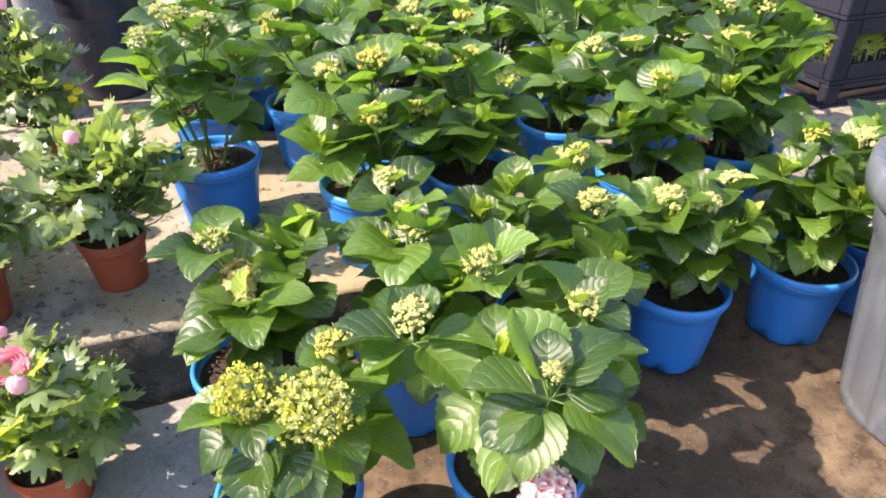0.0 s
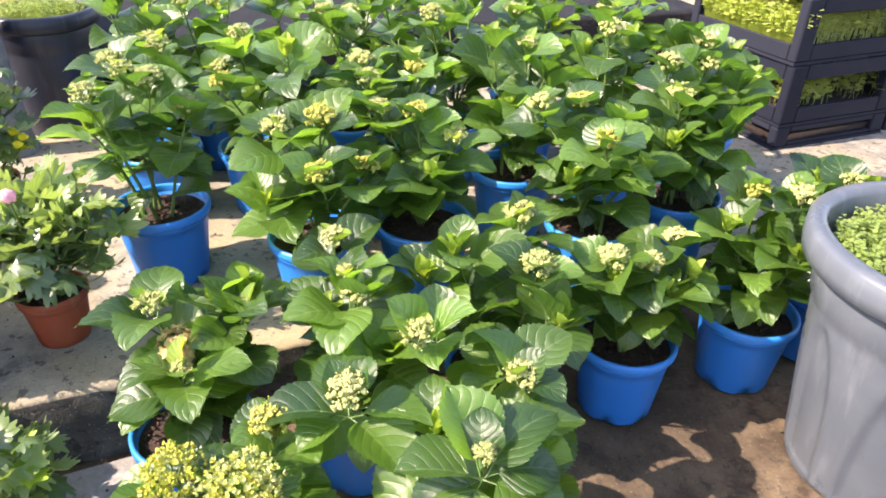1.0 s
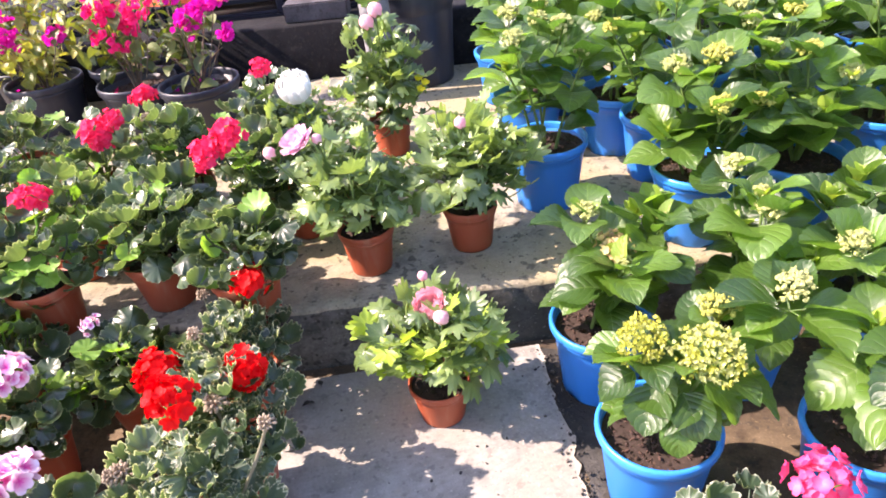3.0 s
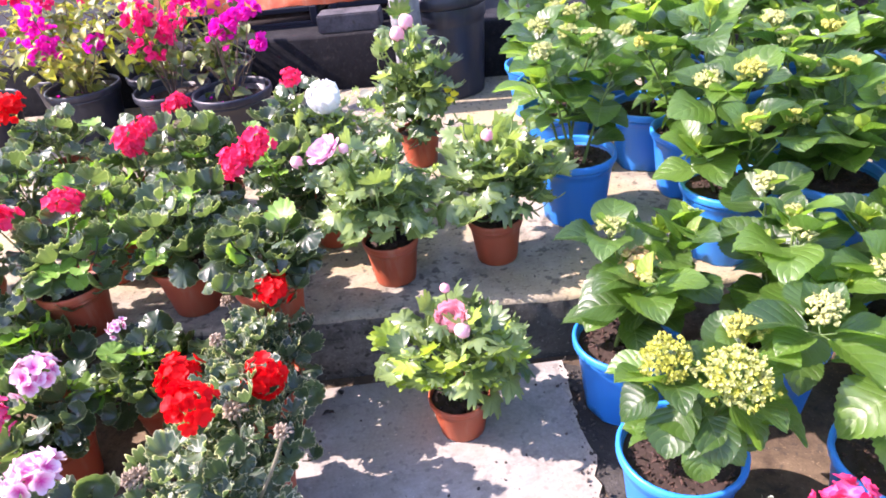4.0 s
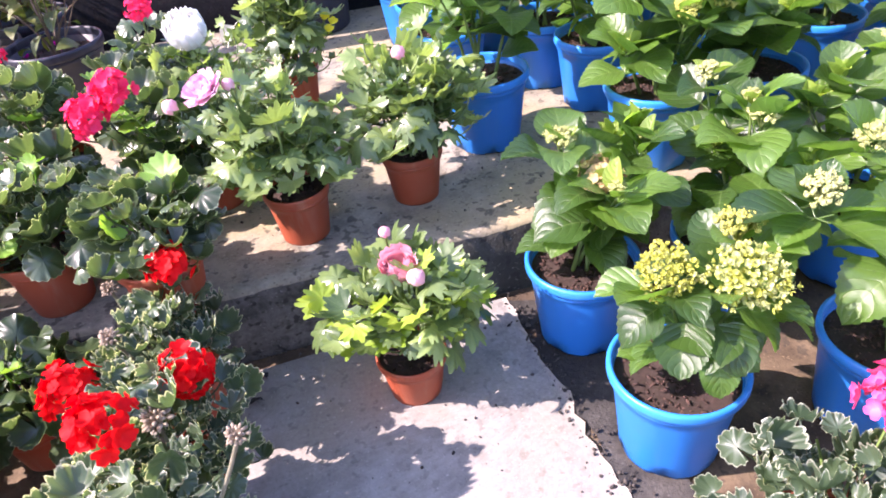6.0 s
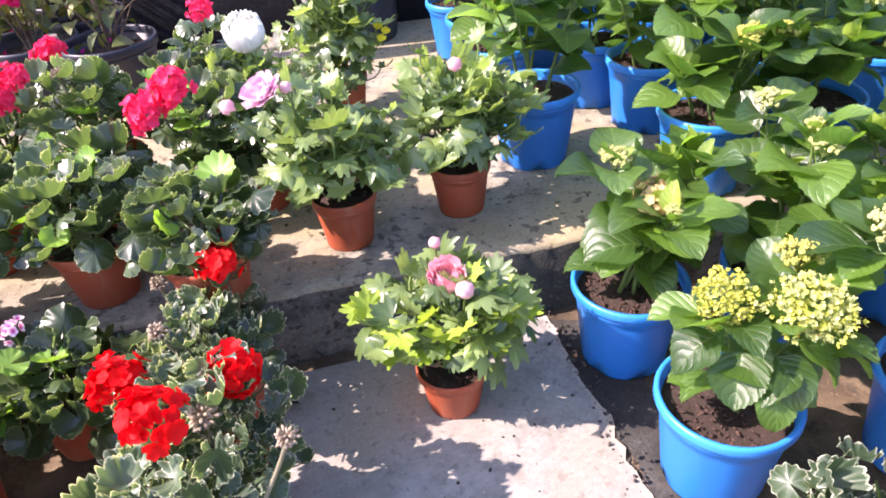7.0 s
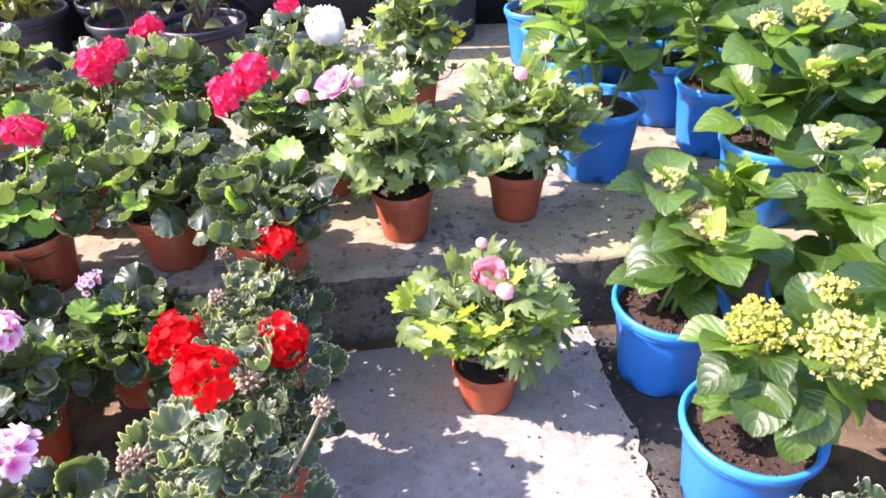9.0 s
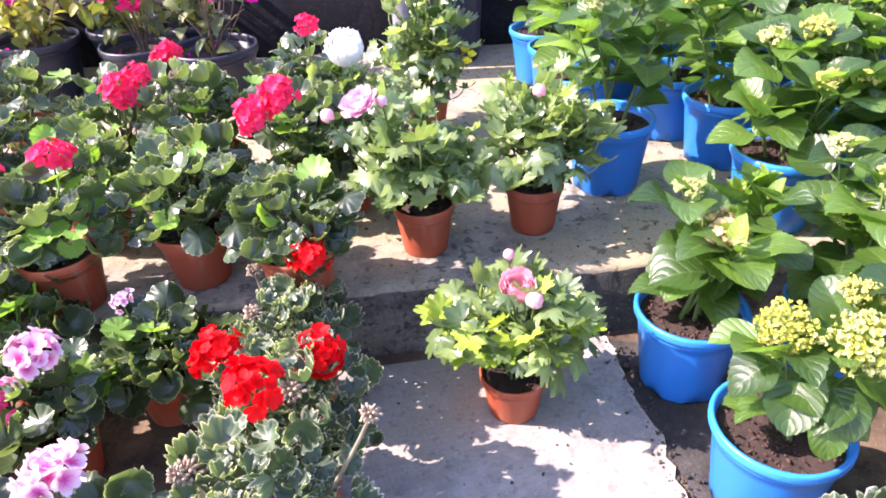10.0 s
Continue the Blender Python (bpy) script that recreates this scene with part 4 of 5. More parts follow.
def slab_block(name, x0, x1, y0, y1, z0, z1, mat, label, chip=0.006, step=0.05, m=None, side_mat=None, cat="ground", ragged=0.0):
    """A cast block whose top is a fine grid with a worn front edge."""
    bm = bmesh.new()
    nx, ny = max(2, int((x1 - x0) / step)), max(2, int((y1 - y0) / (step * 2)))
    rows = []
    for j in range(ny + 1):
        row = []
        for i in range(nx + 1):
            x, y = x0 + (x1 - x0) * i / nx, y0 + (y1 - y0) * j / ny
            z = z1 + noise.noise((x * 3, y * 3, z1)) * 0.0015
            row.append(bm.verts.new((x, y, z)))
        rows.append(row)
    for a, b in zip(rows, rows[1:]):
        for i in range(nx):
            bm.faces.new((a[i], a[i + 1], b[i + 1], b[i]))
    for row in rows:
        v = row[-1]
        v.co.x += ragged * (noise.noise((3.3, v.co.y * 12, 0)) + 0.7 * noise.noise((7.7, v.co.y * 37, 0)) + 0.4 * noise.noise((1.7, v.co.y * 83, 0)))
    front = rows[0]
    lips = []
    for i, v in enumerate(front):
        n1 = noise.noise((v.co.x * 9, 1.7, 0)) + 0.6 * noise.noise((v.co.x * 31, 4.1, 0))
        v.co.y += abs(n1) * chip
        lips.append(bm.verts.new((v.co.x, y0 - 0.004 + abs(n1) * chip * 0.2, z1 - 0.008 - abs(n1) * chip)))
    feet = [bm.verts.new((l.co.x, y0 - 0.004 + noise.noise((l.co.x * 6, 0, 3)) * 0.004, z0)) for l in lips]
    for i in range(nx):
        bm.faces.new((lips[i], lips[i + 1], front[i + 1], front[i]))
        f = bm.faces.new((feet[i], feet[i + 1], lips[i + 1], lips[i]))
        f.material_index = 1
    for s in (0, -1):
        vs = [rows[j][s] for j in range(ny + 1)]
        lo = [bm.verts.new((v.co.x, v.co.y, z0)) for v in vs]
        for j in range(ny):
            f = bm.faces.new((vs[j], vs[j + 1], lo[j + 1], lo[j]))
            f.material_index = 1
    ob = put(name, mesh_of(name, bm, [mat, side_mat or mat]), None, m)
    return tagged(ob, label, cat, kind="structure")


def ground_sheet():
    bm = bmesh.new()
    n = 60
    def coord(i):
        f = i / n * 2 - 1
        return math.copysign(abs(f) ** 3.2 * 400, f) + f * 6
    vs = [[bm.verts.new((coord(i), coord(j), -0.012 + noise.noise((coord(i) * 2, coord(j) * 2, 0)) * 0.004)) for i in range(n + 1)] for j in range(n + 1)]
    for j in range(n):
        for i in range(n):
            bm.faces.new((vs[j][i], vs[j][i + 1], vs[j + 1][i + 1], vs[j + 1][i]))
    ob = put("ground", mesh_of("ground", bm, M_GROUND))
    return tagged(ob, "brown trampled screed ground with dirt stains", "ground", kind="structure")


ground_sheet()
STEP_M = Matrix.Translation(EDGE) @ pose(0, 0, 0, 0, 0, YAW)
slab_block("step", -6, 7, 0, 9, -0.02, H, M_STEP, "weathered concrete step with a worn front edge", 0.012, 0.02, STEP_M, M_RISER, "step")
# pale lower slab and the damp strip beside it
SLAB_M = pose(-0.455, 0.93, 0, 0, 0, 22)
slab_block("pavement", -0.86, 0.0, -2.6, 0.30, -0.02, 0.0, M_SLAB, "pale cement slab with dark crumbs and stains", 0.004, 0.014, SLAB_M, ragged=0.020)


def strip(name, pts, half, z, mat, label):
    bm = bmesh.new()
    prev = None
    n = 40
    for i in range(n + 1):
        p = Vector(pts[0]).lerp(Vector(pts[1]), i / n)
        w1, w2 = (half * (1 + 0.5 * noise.noise((p.y * 7, s, 2)) + 0.35 * noise.noise((p.y * 31, s, 5))) for s in (1.0, 9.0))
        a, b = bm.verts.new((p.x - w1, p.y, z)), bm.verts.new((p.x + w2, p.y, z))
        if prev:
            bm.faces.new((prev[0], prev[1], b, a))
        prev = (a, b)
    return tagged(put(name, mesh_of(name, bm, mat)), label, "ground", kind="structure")


strip("trim", ((-0.50, 1.20), (-0.20, 0.45)), 0.07, -0.004, M_DAMP, "damp dark joint between slab and screed")
LEDGE_M = pose(-1.7, 2.80, 0, 0, 0, 16)
# top and face both take the concrete darkened for shade
slab_block("wall_low", -6, 3.4, 0, 4.5, H, 0.46, M_LEDGE, "low concrete ledge behind the plants, shade put into its dark colour", 0.012, 0.04, LEDGE_M, M_LEDGE, "low wall")


def scatter(name, n, area, mat, label, low, high, z, seed):
    r = random.Random(seed)
    bm = bmesh.new()
    for k in range(n):
        x, y = area(r)
        s = low + (high - low) * r.random() ** 3
        m = Matrix.Translation((x, y, z + s * 0.2)) @ Euler((r.random() * 6, r.random() * 6, r.random() * 6)).to_matrix().to_4x4() @ Matrix.Diagonal((s, s * r.uniform(0.5, 1), s * r.uniform(0.3, 0.7), 1))
        bmesh.ops.create_icosphere(bm, subdivisions=1, radius=0.5, matrix=m)
    return tagged(put(name, mesh_of(name, bm, mat)), label, "debris", kind="stuff")


def on_step(r):
    p = STEP_M @ Vector((r.uniform(-0.2, 1.2), r.uniform(0.02, 0.9), 0))
    return p.x, p.y


scatter("crumbs", 160, lambda r: (r.uniform(-1.35, -0.4), r.uniform(0.35, 1.15)), M_DEBRIS, "dark soil crumbs on the slab", 0.002, 0.011, 0.0, 1)
def by_joint(r):
    p = SLAB_M @ Vector((r.gauss(0.004, 0.022), r.uniform(-1.0, 0.28), 0))
    return p.x, p.y


def under_step(r):
    p = STEP_M @ Vector((r.uniform(-0.6, 1.1), -abs(r.gauss(0.012, 0.02)), 0))
    return p.x, p.y


scatter("crumbs", 420, by_joint, M_DEBRIS, "black moss crumbs along the edge of the slab", 0.003, 0.016, 0.0, 4)
scatter("crumbs", 200, under_step, M_DEBRIS, "dark dirt crumbs at the foot of the step", 0.002, 0.012, 0.0, 5)
scatter("crumbs", 130, on_step, M_DEBRIS, "dark soil crumbs on the step", 0.002, 0.010, H, 2)
scatter("crumbs", 200, lambda r: (r.uniform(-0.5, 1.2), r.uniform(0.4, 1.3)), M_DEBRIS, "soil crumbs on the screed", 0.002, 0.012, -0.010, 3)

# ---- hydrangeas on the step ----
HL = "leafy hydrangea with lime flower buds in a blue plastic pot"
hydrangea(-0.606, 1.679, H, [(-0.667, 1.550, 0.741, "b"), (-0.552, 1.629, 0.754, "b"), (-0.500, 1.690, 0.665, "b"), (-0.62, 1.66, 0.76, "b"), (-0.70, 1.60, 0.66, "s")], "tall hydrangea with pale buds in a blue pot", 1, 0.105, bare=0.42, skirt=[(-112, -28, 0.262, 0.03, 0.075), (150, -10, 0.30, 0.04, 0.10), (-10, -12, 0.33, 0.05, 0.11)])
hydrangea(-0.725, 2.050, H, [(-0.749, 1.900, 0.713, "b"), (-0.66, 2.02, 0.72, "b"), (-0.80, 2.06, 0.66, "s")], HL, 4)
hydrangea(-0.800, 2.310, H, [(-0.76, 2.24, 0.68, "b"), (-0.80, 2.34, 0.72, "s")], HL, 4)
hydrangea(-0.430, 2.080, H, [(-0.45, 2.08, 0.74, "b"), (-0.36, 2.12, 0.70, "s"), (-0.50, 2.02, 0.66, "b")], HL, 4)
hydrangea(-0.280, 1.895, H, [(-0.424, 1.753, 0.711, "y"), (-0.26, 1.773, 0.79, "s"), (-0.30, 1.95, 0.72, "s"), (-0.36, 1.80, 0.66, "s")], "hydrangea with bright fresh shoots in a blue pot", 3)
hydrangea(-0.178, 1.538, H, [(-0.252, 1.539, 0.673, "b"), (-0.150, 1.413, 0.623, "y", 0.034), (-0.160, 1.568, 0.688, "y", 0.040), (-0.053, 1.497, 0.600, "y"), (-0.27, 1.44, 0.55, "s")], "hydrangea with yellow-green flat heads in a blue pot", 4)
hydrangea(0.078, 1.606, H, [(0.152, 1.587, 0.637, "b"), (0.058, 1.627, 0.683, "y"), (-0.026, 1.636, 0.686, "b"), (0.10, 1.52, 0.57, "s"), (0.0, 1.55, 0.57, "s")], HL, 9)
hydrangea(0.000, 1.930, H, [(-0.066, 1.786, 0.707, "b"), (-0.087, 1.915, 0.717, "b"), (0.057, 1.900, 0.706, "y", 0.036), (0.05, 2.0, 0.70, "s")], HL, 4)
hydrangea(0.340, 1.930, H, [(0.260, 1.980, 0.773, "s"), (0.350, 1.900, 0.770, "b"), (0.40, 1.85, 0.72, "s"), (0.30, 1.84, 0.62, "s")], HL, 8)
hydrangea(0.510, 1.610, H, [(0.361, 1.663, 0.691, "b"), (0.460, 1.684, 0.691, "y", 0.036), (0.483, 1.485, 0.673, "y", 0.034), (0.56, 1.66, 0.66, "s"), (0.42, 1.54, 0.56, "s"), (0.60, 1.55, 0.58, "s")], "hydrangea with yellow-green heads in a blue pot", 9)
hydrangea(0.770, 1.760, H, [(0.70, 1.80, 0.75, "b"), (0.80, 1.80, 0.75, "b"), (0.72, 1.72, 0.70, "b"), (0.88, 1.76, 0.72, "s"), (0.85, 1.70, 0.62, "s"), (0.70, 1.66, 0.60, "s")], "broad hydrangea with small buds in a blue pot", 9)
hydrangea(0.640, 2.080, H, [(0.60, 2.02, 0.78, "b"), (0.68, 2.10, 0.74, "s"), (0.55, 2.10, 0.70, "s")], HL, 4)
hydrangea(0.980, 2.220, H, [(0.92, 2.14, 0.72, "b"), (1.05, 2.22, 0.67, "s"), (0.98, 2.31, 0.64, "b"), (1.08, 2.12, 0.63, "s"), (1.0, 2.08, 0.60, "s"), (0.88, 2.25, 0.70, "s"), (1.10, 2.30, 0.60, "s")], "broad hydrangea with fresh shoots in a blue pot", 9)
for bx, by in ((-0.62, 2.42), (-0.16, 2.30), (0.16, 2.30), (0.42, 2.36), (-0.36, 2.52), (0.72, 2.42), (0.0, 2.62), (0.45, 2.66), (-0.9, 2.52)):
    hydrangea(bx, by, H, [(bx + dx, by + dy, 0.75 + dz, k) for dx, dy, dz, k in ((-0.06, -0.08, 0.02, "b"), (0.07, 0.0, 0.05, "s"), (0.0, 0.09, -0.02, "b"), (0.09, -0.1, -0.08, "s"))], HL, 5)

# ---- hydrangeas below the step ----
hydrangea(-0.390, 1.093, 0, [(-0.436, 1.130, 0.480, "b"), (-0.267, 1.147, 0.467, "b", 0.016), (-0.342, 0.985, 0.452, "b", 0.018), (-0.367, 1.050, 0.440, "w", 0.036), (-0.27, 1.22, 0.46, "s"), (-0.335, 1.185, 0.45, "s")], "short hydrangea with a withered head in a blue pot", 4)
hydrangea(-0.252, 0.776, 0, [(-0.294, 0.764, 0.428, "f", 0.041), (-0.180, 0.725, 0.446, "f", 0.050), (-0.162, 0.862, 0.446, "y", 0.042)], "hydrangea with large lime-yellow flower heads in a blue pot", 3, 0.098, skirt=[(-104, -40, 0.355, 0.05, 0.092), (-62, -26, 0.36, 0.07, 0.088), (-150, -18, 0.37, 0.06, 0.088), (176, -14, 0.385, 0.07, 0.085), (-28, -24, 0.37, 0.08, 0.090), (-76, -48, 0.33, 0.10, 0.072), (20, -12, 0.35, 0.08, 0.11), (2, -8, 0.33, 0.10, 0.13), (48, -4, 0.34, 0.09, 0.12)])
hydrangea(-0.065, 1.170, 0, [(-0.041, 0.863, 0.505, "b", 0.036), (-0.052, 1.137, 0.500, "b", 0.032), (-0.113, 1.327, 0.511, "b", 0.030), (-0.068, 1.165, 0.53, "b", 0.022), (-0.12, 1.18, 0.44, "s"), (0.03, 1.08, 0.42, "s")], HL, 5, 0.118, rosette=[(120, 58, 0.07, 0.1), (60, 58, 0.07, -0.1), (184, 4, 0.125, 0.2), (-12, 8, 0.115, -0.35), (-46, -14, 0.115, -0.1), (-140, -10, 0.075, 0.1), (100, 20, 0.11, 0.0)])
hydrangea(0.250, 1.290, 0, [(0.306, 1.213, 0.516, "b"), (0.067, 0.963, 0.541, "b", 0.030), (0.24, 0.923, 0.485, "b"), (0.142, 1.297, 0.514, "s"), (0.287, 1.378, 0.543, "b"), (0.08, 1.25, 0.48, "s"), (0.35, 1.16, 0.43, "s")], "spreading hydrangea with fresh yellow-green leaves in a blue pot", 4, 0.118, bare=0.35)
hydrangea(0.136, 0.842, 0, [(0.161, 0.729, 0.515, "b", 0.018), (0.10, 0.84, 0.44, "s"), (0.24, 0.82, 0.42, "s")], "broad-leaved hydrangea with one small bud in a blue pot", 1, 0.124, bare=0.45, skirt=[(-110, -35, 0.36, 0.04, 0.13), (-60, 5, 0.40, 0.06, 0.13), (-150, -20, 0.38, 0.06, 0.12), (10, 10, 0.42, 0.08, 0.13)], rosette=[(118, 38, 0.115, 0.2), (95, 55, 0.075, -0.3), (40, 30, 0.125, -0.25), (8, 4, 0.10, 0.2), (-32, -8, 0.125, -0.15), (-118, -22, 0.105, 0.1), (182, 8, 0.105, 0.2), (205, -24, 0.10, -0.2)])
hydrangea(0.567, 1.376, 0, [(0.479, 1.290, 0.486, "b"), (0.566, 1.310, 0.462, "b"), (0.647, 1.400, 0.474, "b"), (0.60, 1.27, 0.42, "s"), (0.49, 1.30, 0.44, "s"), (0.67, 1.32, 0.43, "s")], HL, 9, 0.105, skirt=[(-104, -38, 0.30, 0.05, 0.078), (-70, -30, 0.31, 0.06, 0.075), (-128, -25, 0.34, 0.06, 0.09), (-85, -18, 0.36, 0.05, 0.085)])
hydrangea(0.913, 1.482, 0, [(0.884, 1.551, 0.517, "y", 0.036), (0.955, 1.463, 0.545, "b"), (0.98, 1.54, 0.52, "s"), (0.86, 1.40, 0.42, "s"), (0.79, 1.46, 0.48, "s"), (0.93, 1.37, 0.45, "s")], "hydrangea with one yellow head in a blue pot", 6, 0.115)
hydrangea(1.165, 1.600, 0, [(1.12, 1.56, 0.53, "b"), (1.20, 1.62, 0.50, "s"), (1.10, 1.66, 0.50, "s")], HL, 5)

# ---- ranunculus ----
ranunculus(-0.760, 0.920, 0, "bushy pink ranunculus in a terracotta-coloured pot on the slab", [(-0.754, 0.915, 0.346, "pink", 0.033)], [(-0.714, 0.868, 0.352, "pink", 0.018), (-0.779, 0.958, 0.392, "pink", 0.012)], 104, 0.180, 0.14, 0.240, 0.076, 0.13, (0.035, 0.0), skirt=0.0, foot=0.42, pot=TERRA_XS, rim=0.112, stray=[(178, -12, 0.250, 0.17, 0.085, True), (-6, -38, 0.190, 0.13, 0.095, False), (-28, -44, 0.165, 0.11, 0.090, False), (12, -30, 0.20, 0.15, 0.085, False), (204, -30, 0.19, 0.12, 0.075, True)])
ranunculus(-1.042, 1.252, H, "ranunculus with a pink bloom in a terracotta-coloured pot", [(-1.165, 1.205, 0.600, "lilac", 0.034)], [(-1.235, 1.18, 0.575, "pink", 0.017), (-1.115, 1.22, 0.600, "pink", 0.014)], 120, 0.165, 0.14, 0.245, 0.080, 0.0, (-0.05, 0))
ranunculus(-0.784, 1.405, H, "leafy ranunculus with a pale bud in a terracotta-coloured pot", [], [(-0.771, 1.345, 0.595, "pink", 0.016)], 128, 0.178, 0.15, 0.275, 0.084, 0.0, (0.02, 0.01))
tall_one = ranunculus(-1.225, 1.990, H, "tall leafy ranunculus with pink buds in a terracotta-coloured pot", [], [(-1.186, 1.905, 0.735, "pink", 0.025), (-1.215, 1.89, 0.700, "pink", 0.025)], 105, 0.15, 0.14, 0.40, 0.090, 0.08, skirt=0.14, foot=0.2)
for yx, yy, yz in ((0.172, -0.06, 0.285), (0.15, -0.06, 0.300), (0.160, -0.075, 0.268)):
    stalk(tall_one, (0.05, -0.02, 0.14), (yx, yy, yz), 0.0016)
    put("flower_head", floret_mesh(M_YELLOW, 5, 330, 0.9, 0.2, 0.4), tall_one, frame_matrix(Vector((yx, yy, yz)), (1, 0.2, 0.1), (0.2, -0.8, 0.7), 0.016), "small yellow flower")
put("leaf", ovate_leaf(M_PALE_LEAF, 341, 0.3, 0.4, 1.0, 0.7, 0, 0.01, 10, 6, 0.2), tall_one, frame_matrix(Vector((-0.13, -0.07, 0.30)), (-0.5, -0.3, -0.6), (-0.3, -0.8, 0.5), 0.075), "pale dried leaf")
ranunculus(-1.280, 1.630, H, "feathery ranunculus with a white bloom in a terracotta-coloured pot", [(-1.300, 1.490, 0.632, "white", 0.047)], [], 120, 0.19, 0.17, 0.27, 0.050, 0.08, (-0.05, -0.04))

# ---- geraniums on the step ----
GL = "leafy geranium in a terracotta-coloured pot"
geranium(-1.807, 0.870, H, "geranium with cerise flowers in a terracotta-coloured pot", [(-1.800, 0.942, 0.545, "cerise", 0.038), (-1.93, 0.84, 0.53, "cerise", 0.045)], 64, 0.15, 0.14, 0.17)
geranium(-1.555, 1.025, H, GL, [], 83, 0.19, 0.15, 0.17)
geranium(-1.268, 0.985, H, GL, [], 81, 0.17, 0.14, 0.17)
geranium(-1.305, 1.415, H, "geranium with cerise double heads in a terracotta-coloured pot", [(-1.375, 1.225, 0.600, "cerise", 0.040), (-1.43, 1.19, 0.560, "cerise", 0.042)], 125, 0.20, 0.18, 0.24, lean=(-0.09, -0.06), small=True)
geranium(-2.000, 1.400, H, "geranium with cerise flowers in a terracotta-coloured pot", [(-1.841, 1.266, 0.572, "cerise", 0.042), (-1.80, 1.30, 0.607, "cerise", 0.030)], 67, 0.17, 0.15, 0.2)
geranium(-1.720, 1.420, H, "geranium with red flowers in a terracotta-coloured pot", [(-1.870, 1.540, 0.578, "cerise", 0.036), (-1.89, 1.43, 0.525, "cerise", 0.026)], 100, 0.20, 0.18, 0.26, spent=[(-1.75, 1.38, 0.58)])
geranium(-1.500, 1.640, H, "geranium with one red head in a terracotta-coloured pot", [(-1.413, 1.520, 0.680, "cerise", 0.028)], 96, 0.19, 0.17, 0.26)
geranium(-2.090, 0.790, H, GL, [(-2.05, 0.80, 0.53, "cerise", 0.035)], 62, 0.15, 0.14, 0.16)
geranium(-2.280, 1.200, H, GL, [], 67, 0.18, 0.16, 0.2)
geranium(-2.440, 1.520, H, "geranium with a large red head in a terracotta-coloured pot", [(-2.530, 1.470, 0.573, "red", 0.052)], 60, 0.18, 0.16, 0.2)
geranium(-1.620, 1.180, H, GL, [], 54, 0.15, 0.13, 0.17)
geranium(-1.900, 1.120, H, GL, [], 59, 0.16, 0.14, 0.17)
geranium(-2.420, 0.850, H, GL, [], 59, 0.16, 0.14, 0.18)

# ---- geraniums below the step ----
VL = "white-edged geranium with scarlet flowers in a terracotta-coloured pot"
geranium(-1.225, 0.825, 0, VL, [(-1.066, 0.632, 0.362, "red", 0.040), (-1.199, 0.898, 0.377, "red", 0.038)], 112, 0.105, 0.155, 0.205, 0.050, True, spent=[(-1.312, 0.867, 0.35), (-1.245, 0.727, 0.355, 0.018)])
geranium(-1.125, 0.590, 0, VL, [(-1.245, 0.595, 0.365, "red", 0.040)], 130, 0.140, 0.17, 0.24, 0.051, True, lean=(0.0, -0.01), spent=[(-1.079, 0.540, 0.36, 0.023)])
geranium(-1.095, 0.400, 0, VL, [(-1.090, 0.455, 0.450, "red", 0.042)], 88, 0.155, 0.145, 0.235, 0.051, True, lean=(0.03, 0.0), spent=[(-0.905, 0.455, 0.430, 0.016), (-1.183, 0.375, 0.33, 0.023)])
geranium(-1.530, 0.758, 0, "geranium with a small pink flower in a terracotta-coloured pot", [(-1.570, 0.756, 0.318, "bicol", 0.020)], 96, 0.19, 0.15, 0.175, lean=(0.035, 0.0), small=True)
geranium(-1.650, 0.545, 0, "geranium with pink and white flowers in a terracotta-coloured pot", [(-1.618, 0.560, 0.334, "bicol", 0.042)], 64, 0.15, 0.14, 0.15)
geranium(-1.330, 0.290, 0, "geranium with pink and white flowers in a terracotta-coloured pot", [(-1.395, 0.324, 0.330, "bicol", 0.046)], 76, 0.15, 0.13, 0.16, 0.054, spent=[(-1.19, 0.36, 0.34)])
geranium(-1.660, 0.250, 0, "geranium with rose-pink flowers in a terracotta-coloured pot", [(-1.62, 0.42, 0.33, "rose", 0.04)], 62, 0.15, 0.14, 0.16)
geranium(-1.900, 0.480, 0, GL, [], 62, 0.15, 0.14, 0.16)
geranium(-1.860, 0.740, 0, GL, [], 66, 0.16, 0.14, 0.20)
geranium(-0.085, 0.490, 0, "white-edged geranium with rose-pink flowers in a terracotta-coloured pot", [(-0.015, 0.560, 0.350, "rose", 0.044), (0.03, 0.52, 0.31, "blush", 0.036)], 75, 0.16, 0.14, 0.16, 0.055, True)
geranium(0.190, 0.580, 0, "geranium with blush-white flowers in a terracotta-coloured pot", [(0.158, 0.662, 0.345, "blush", 0.038)], 26, 0.08, 0.08, 0.11, 0.045, True)

# ---- bougainvilleas ----
BL = "bougainvillea with papery bracts in a black plastic pot"
bougainvillea(-2.070, 2.095, H, "bougainvillea with magenta bracts in a black plastic pot", [(-1.97, 2.02, 0.705, 0.045), (-1.85, 2.02, 0.645, 0.040), (-2.01, 2.02, 0.655, 0.035), (-1.91, 2.02, 0.735, 0.030), (-1.85, 2.02, 0.765, 0.035), (-2.05, 2.05, 0.79, 0.04)], M_MAGENTA, 44, 0.20, fallen=12)
bougainvillea(-2.380, 2.110, H, "bougainvillea with hot pink bracts in a black plastic pot", [(-2.33, 2.02, 0.65, 0.095), (-2.36, 2.02, 0.745, 0.065), (-2.20, 2.02, 0.725, 0.045), (-2.13, 2.03, 0.80, 0.045)], M_HOTPINK, 110, 0.22, 0.58)
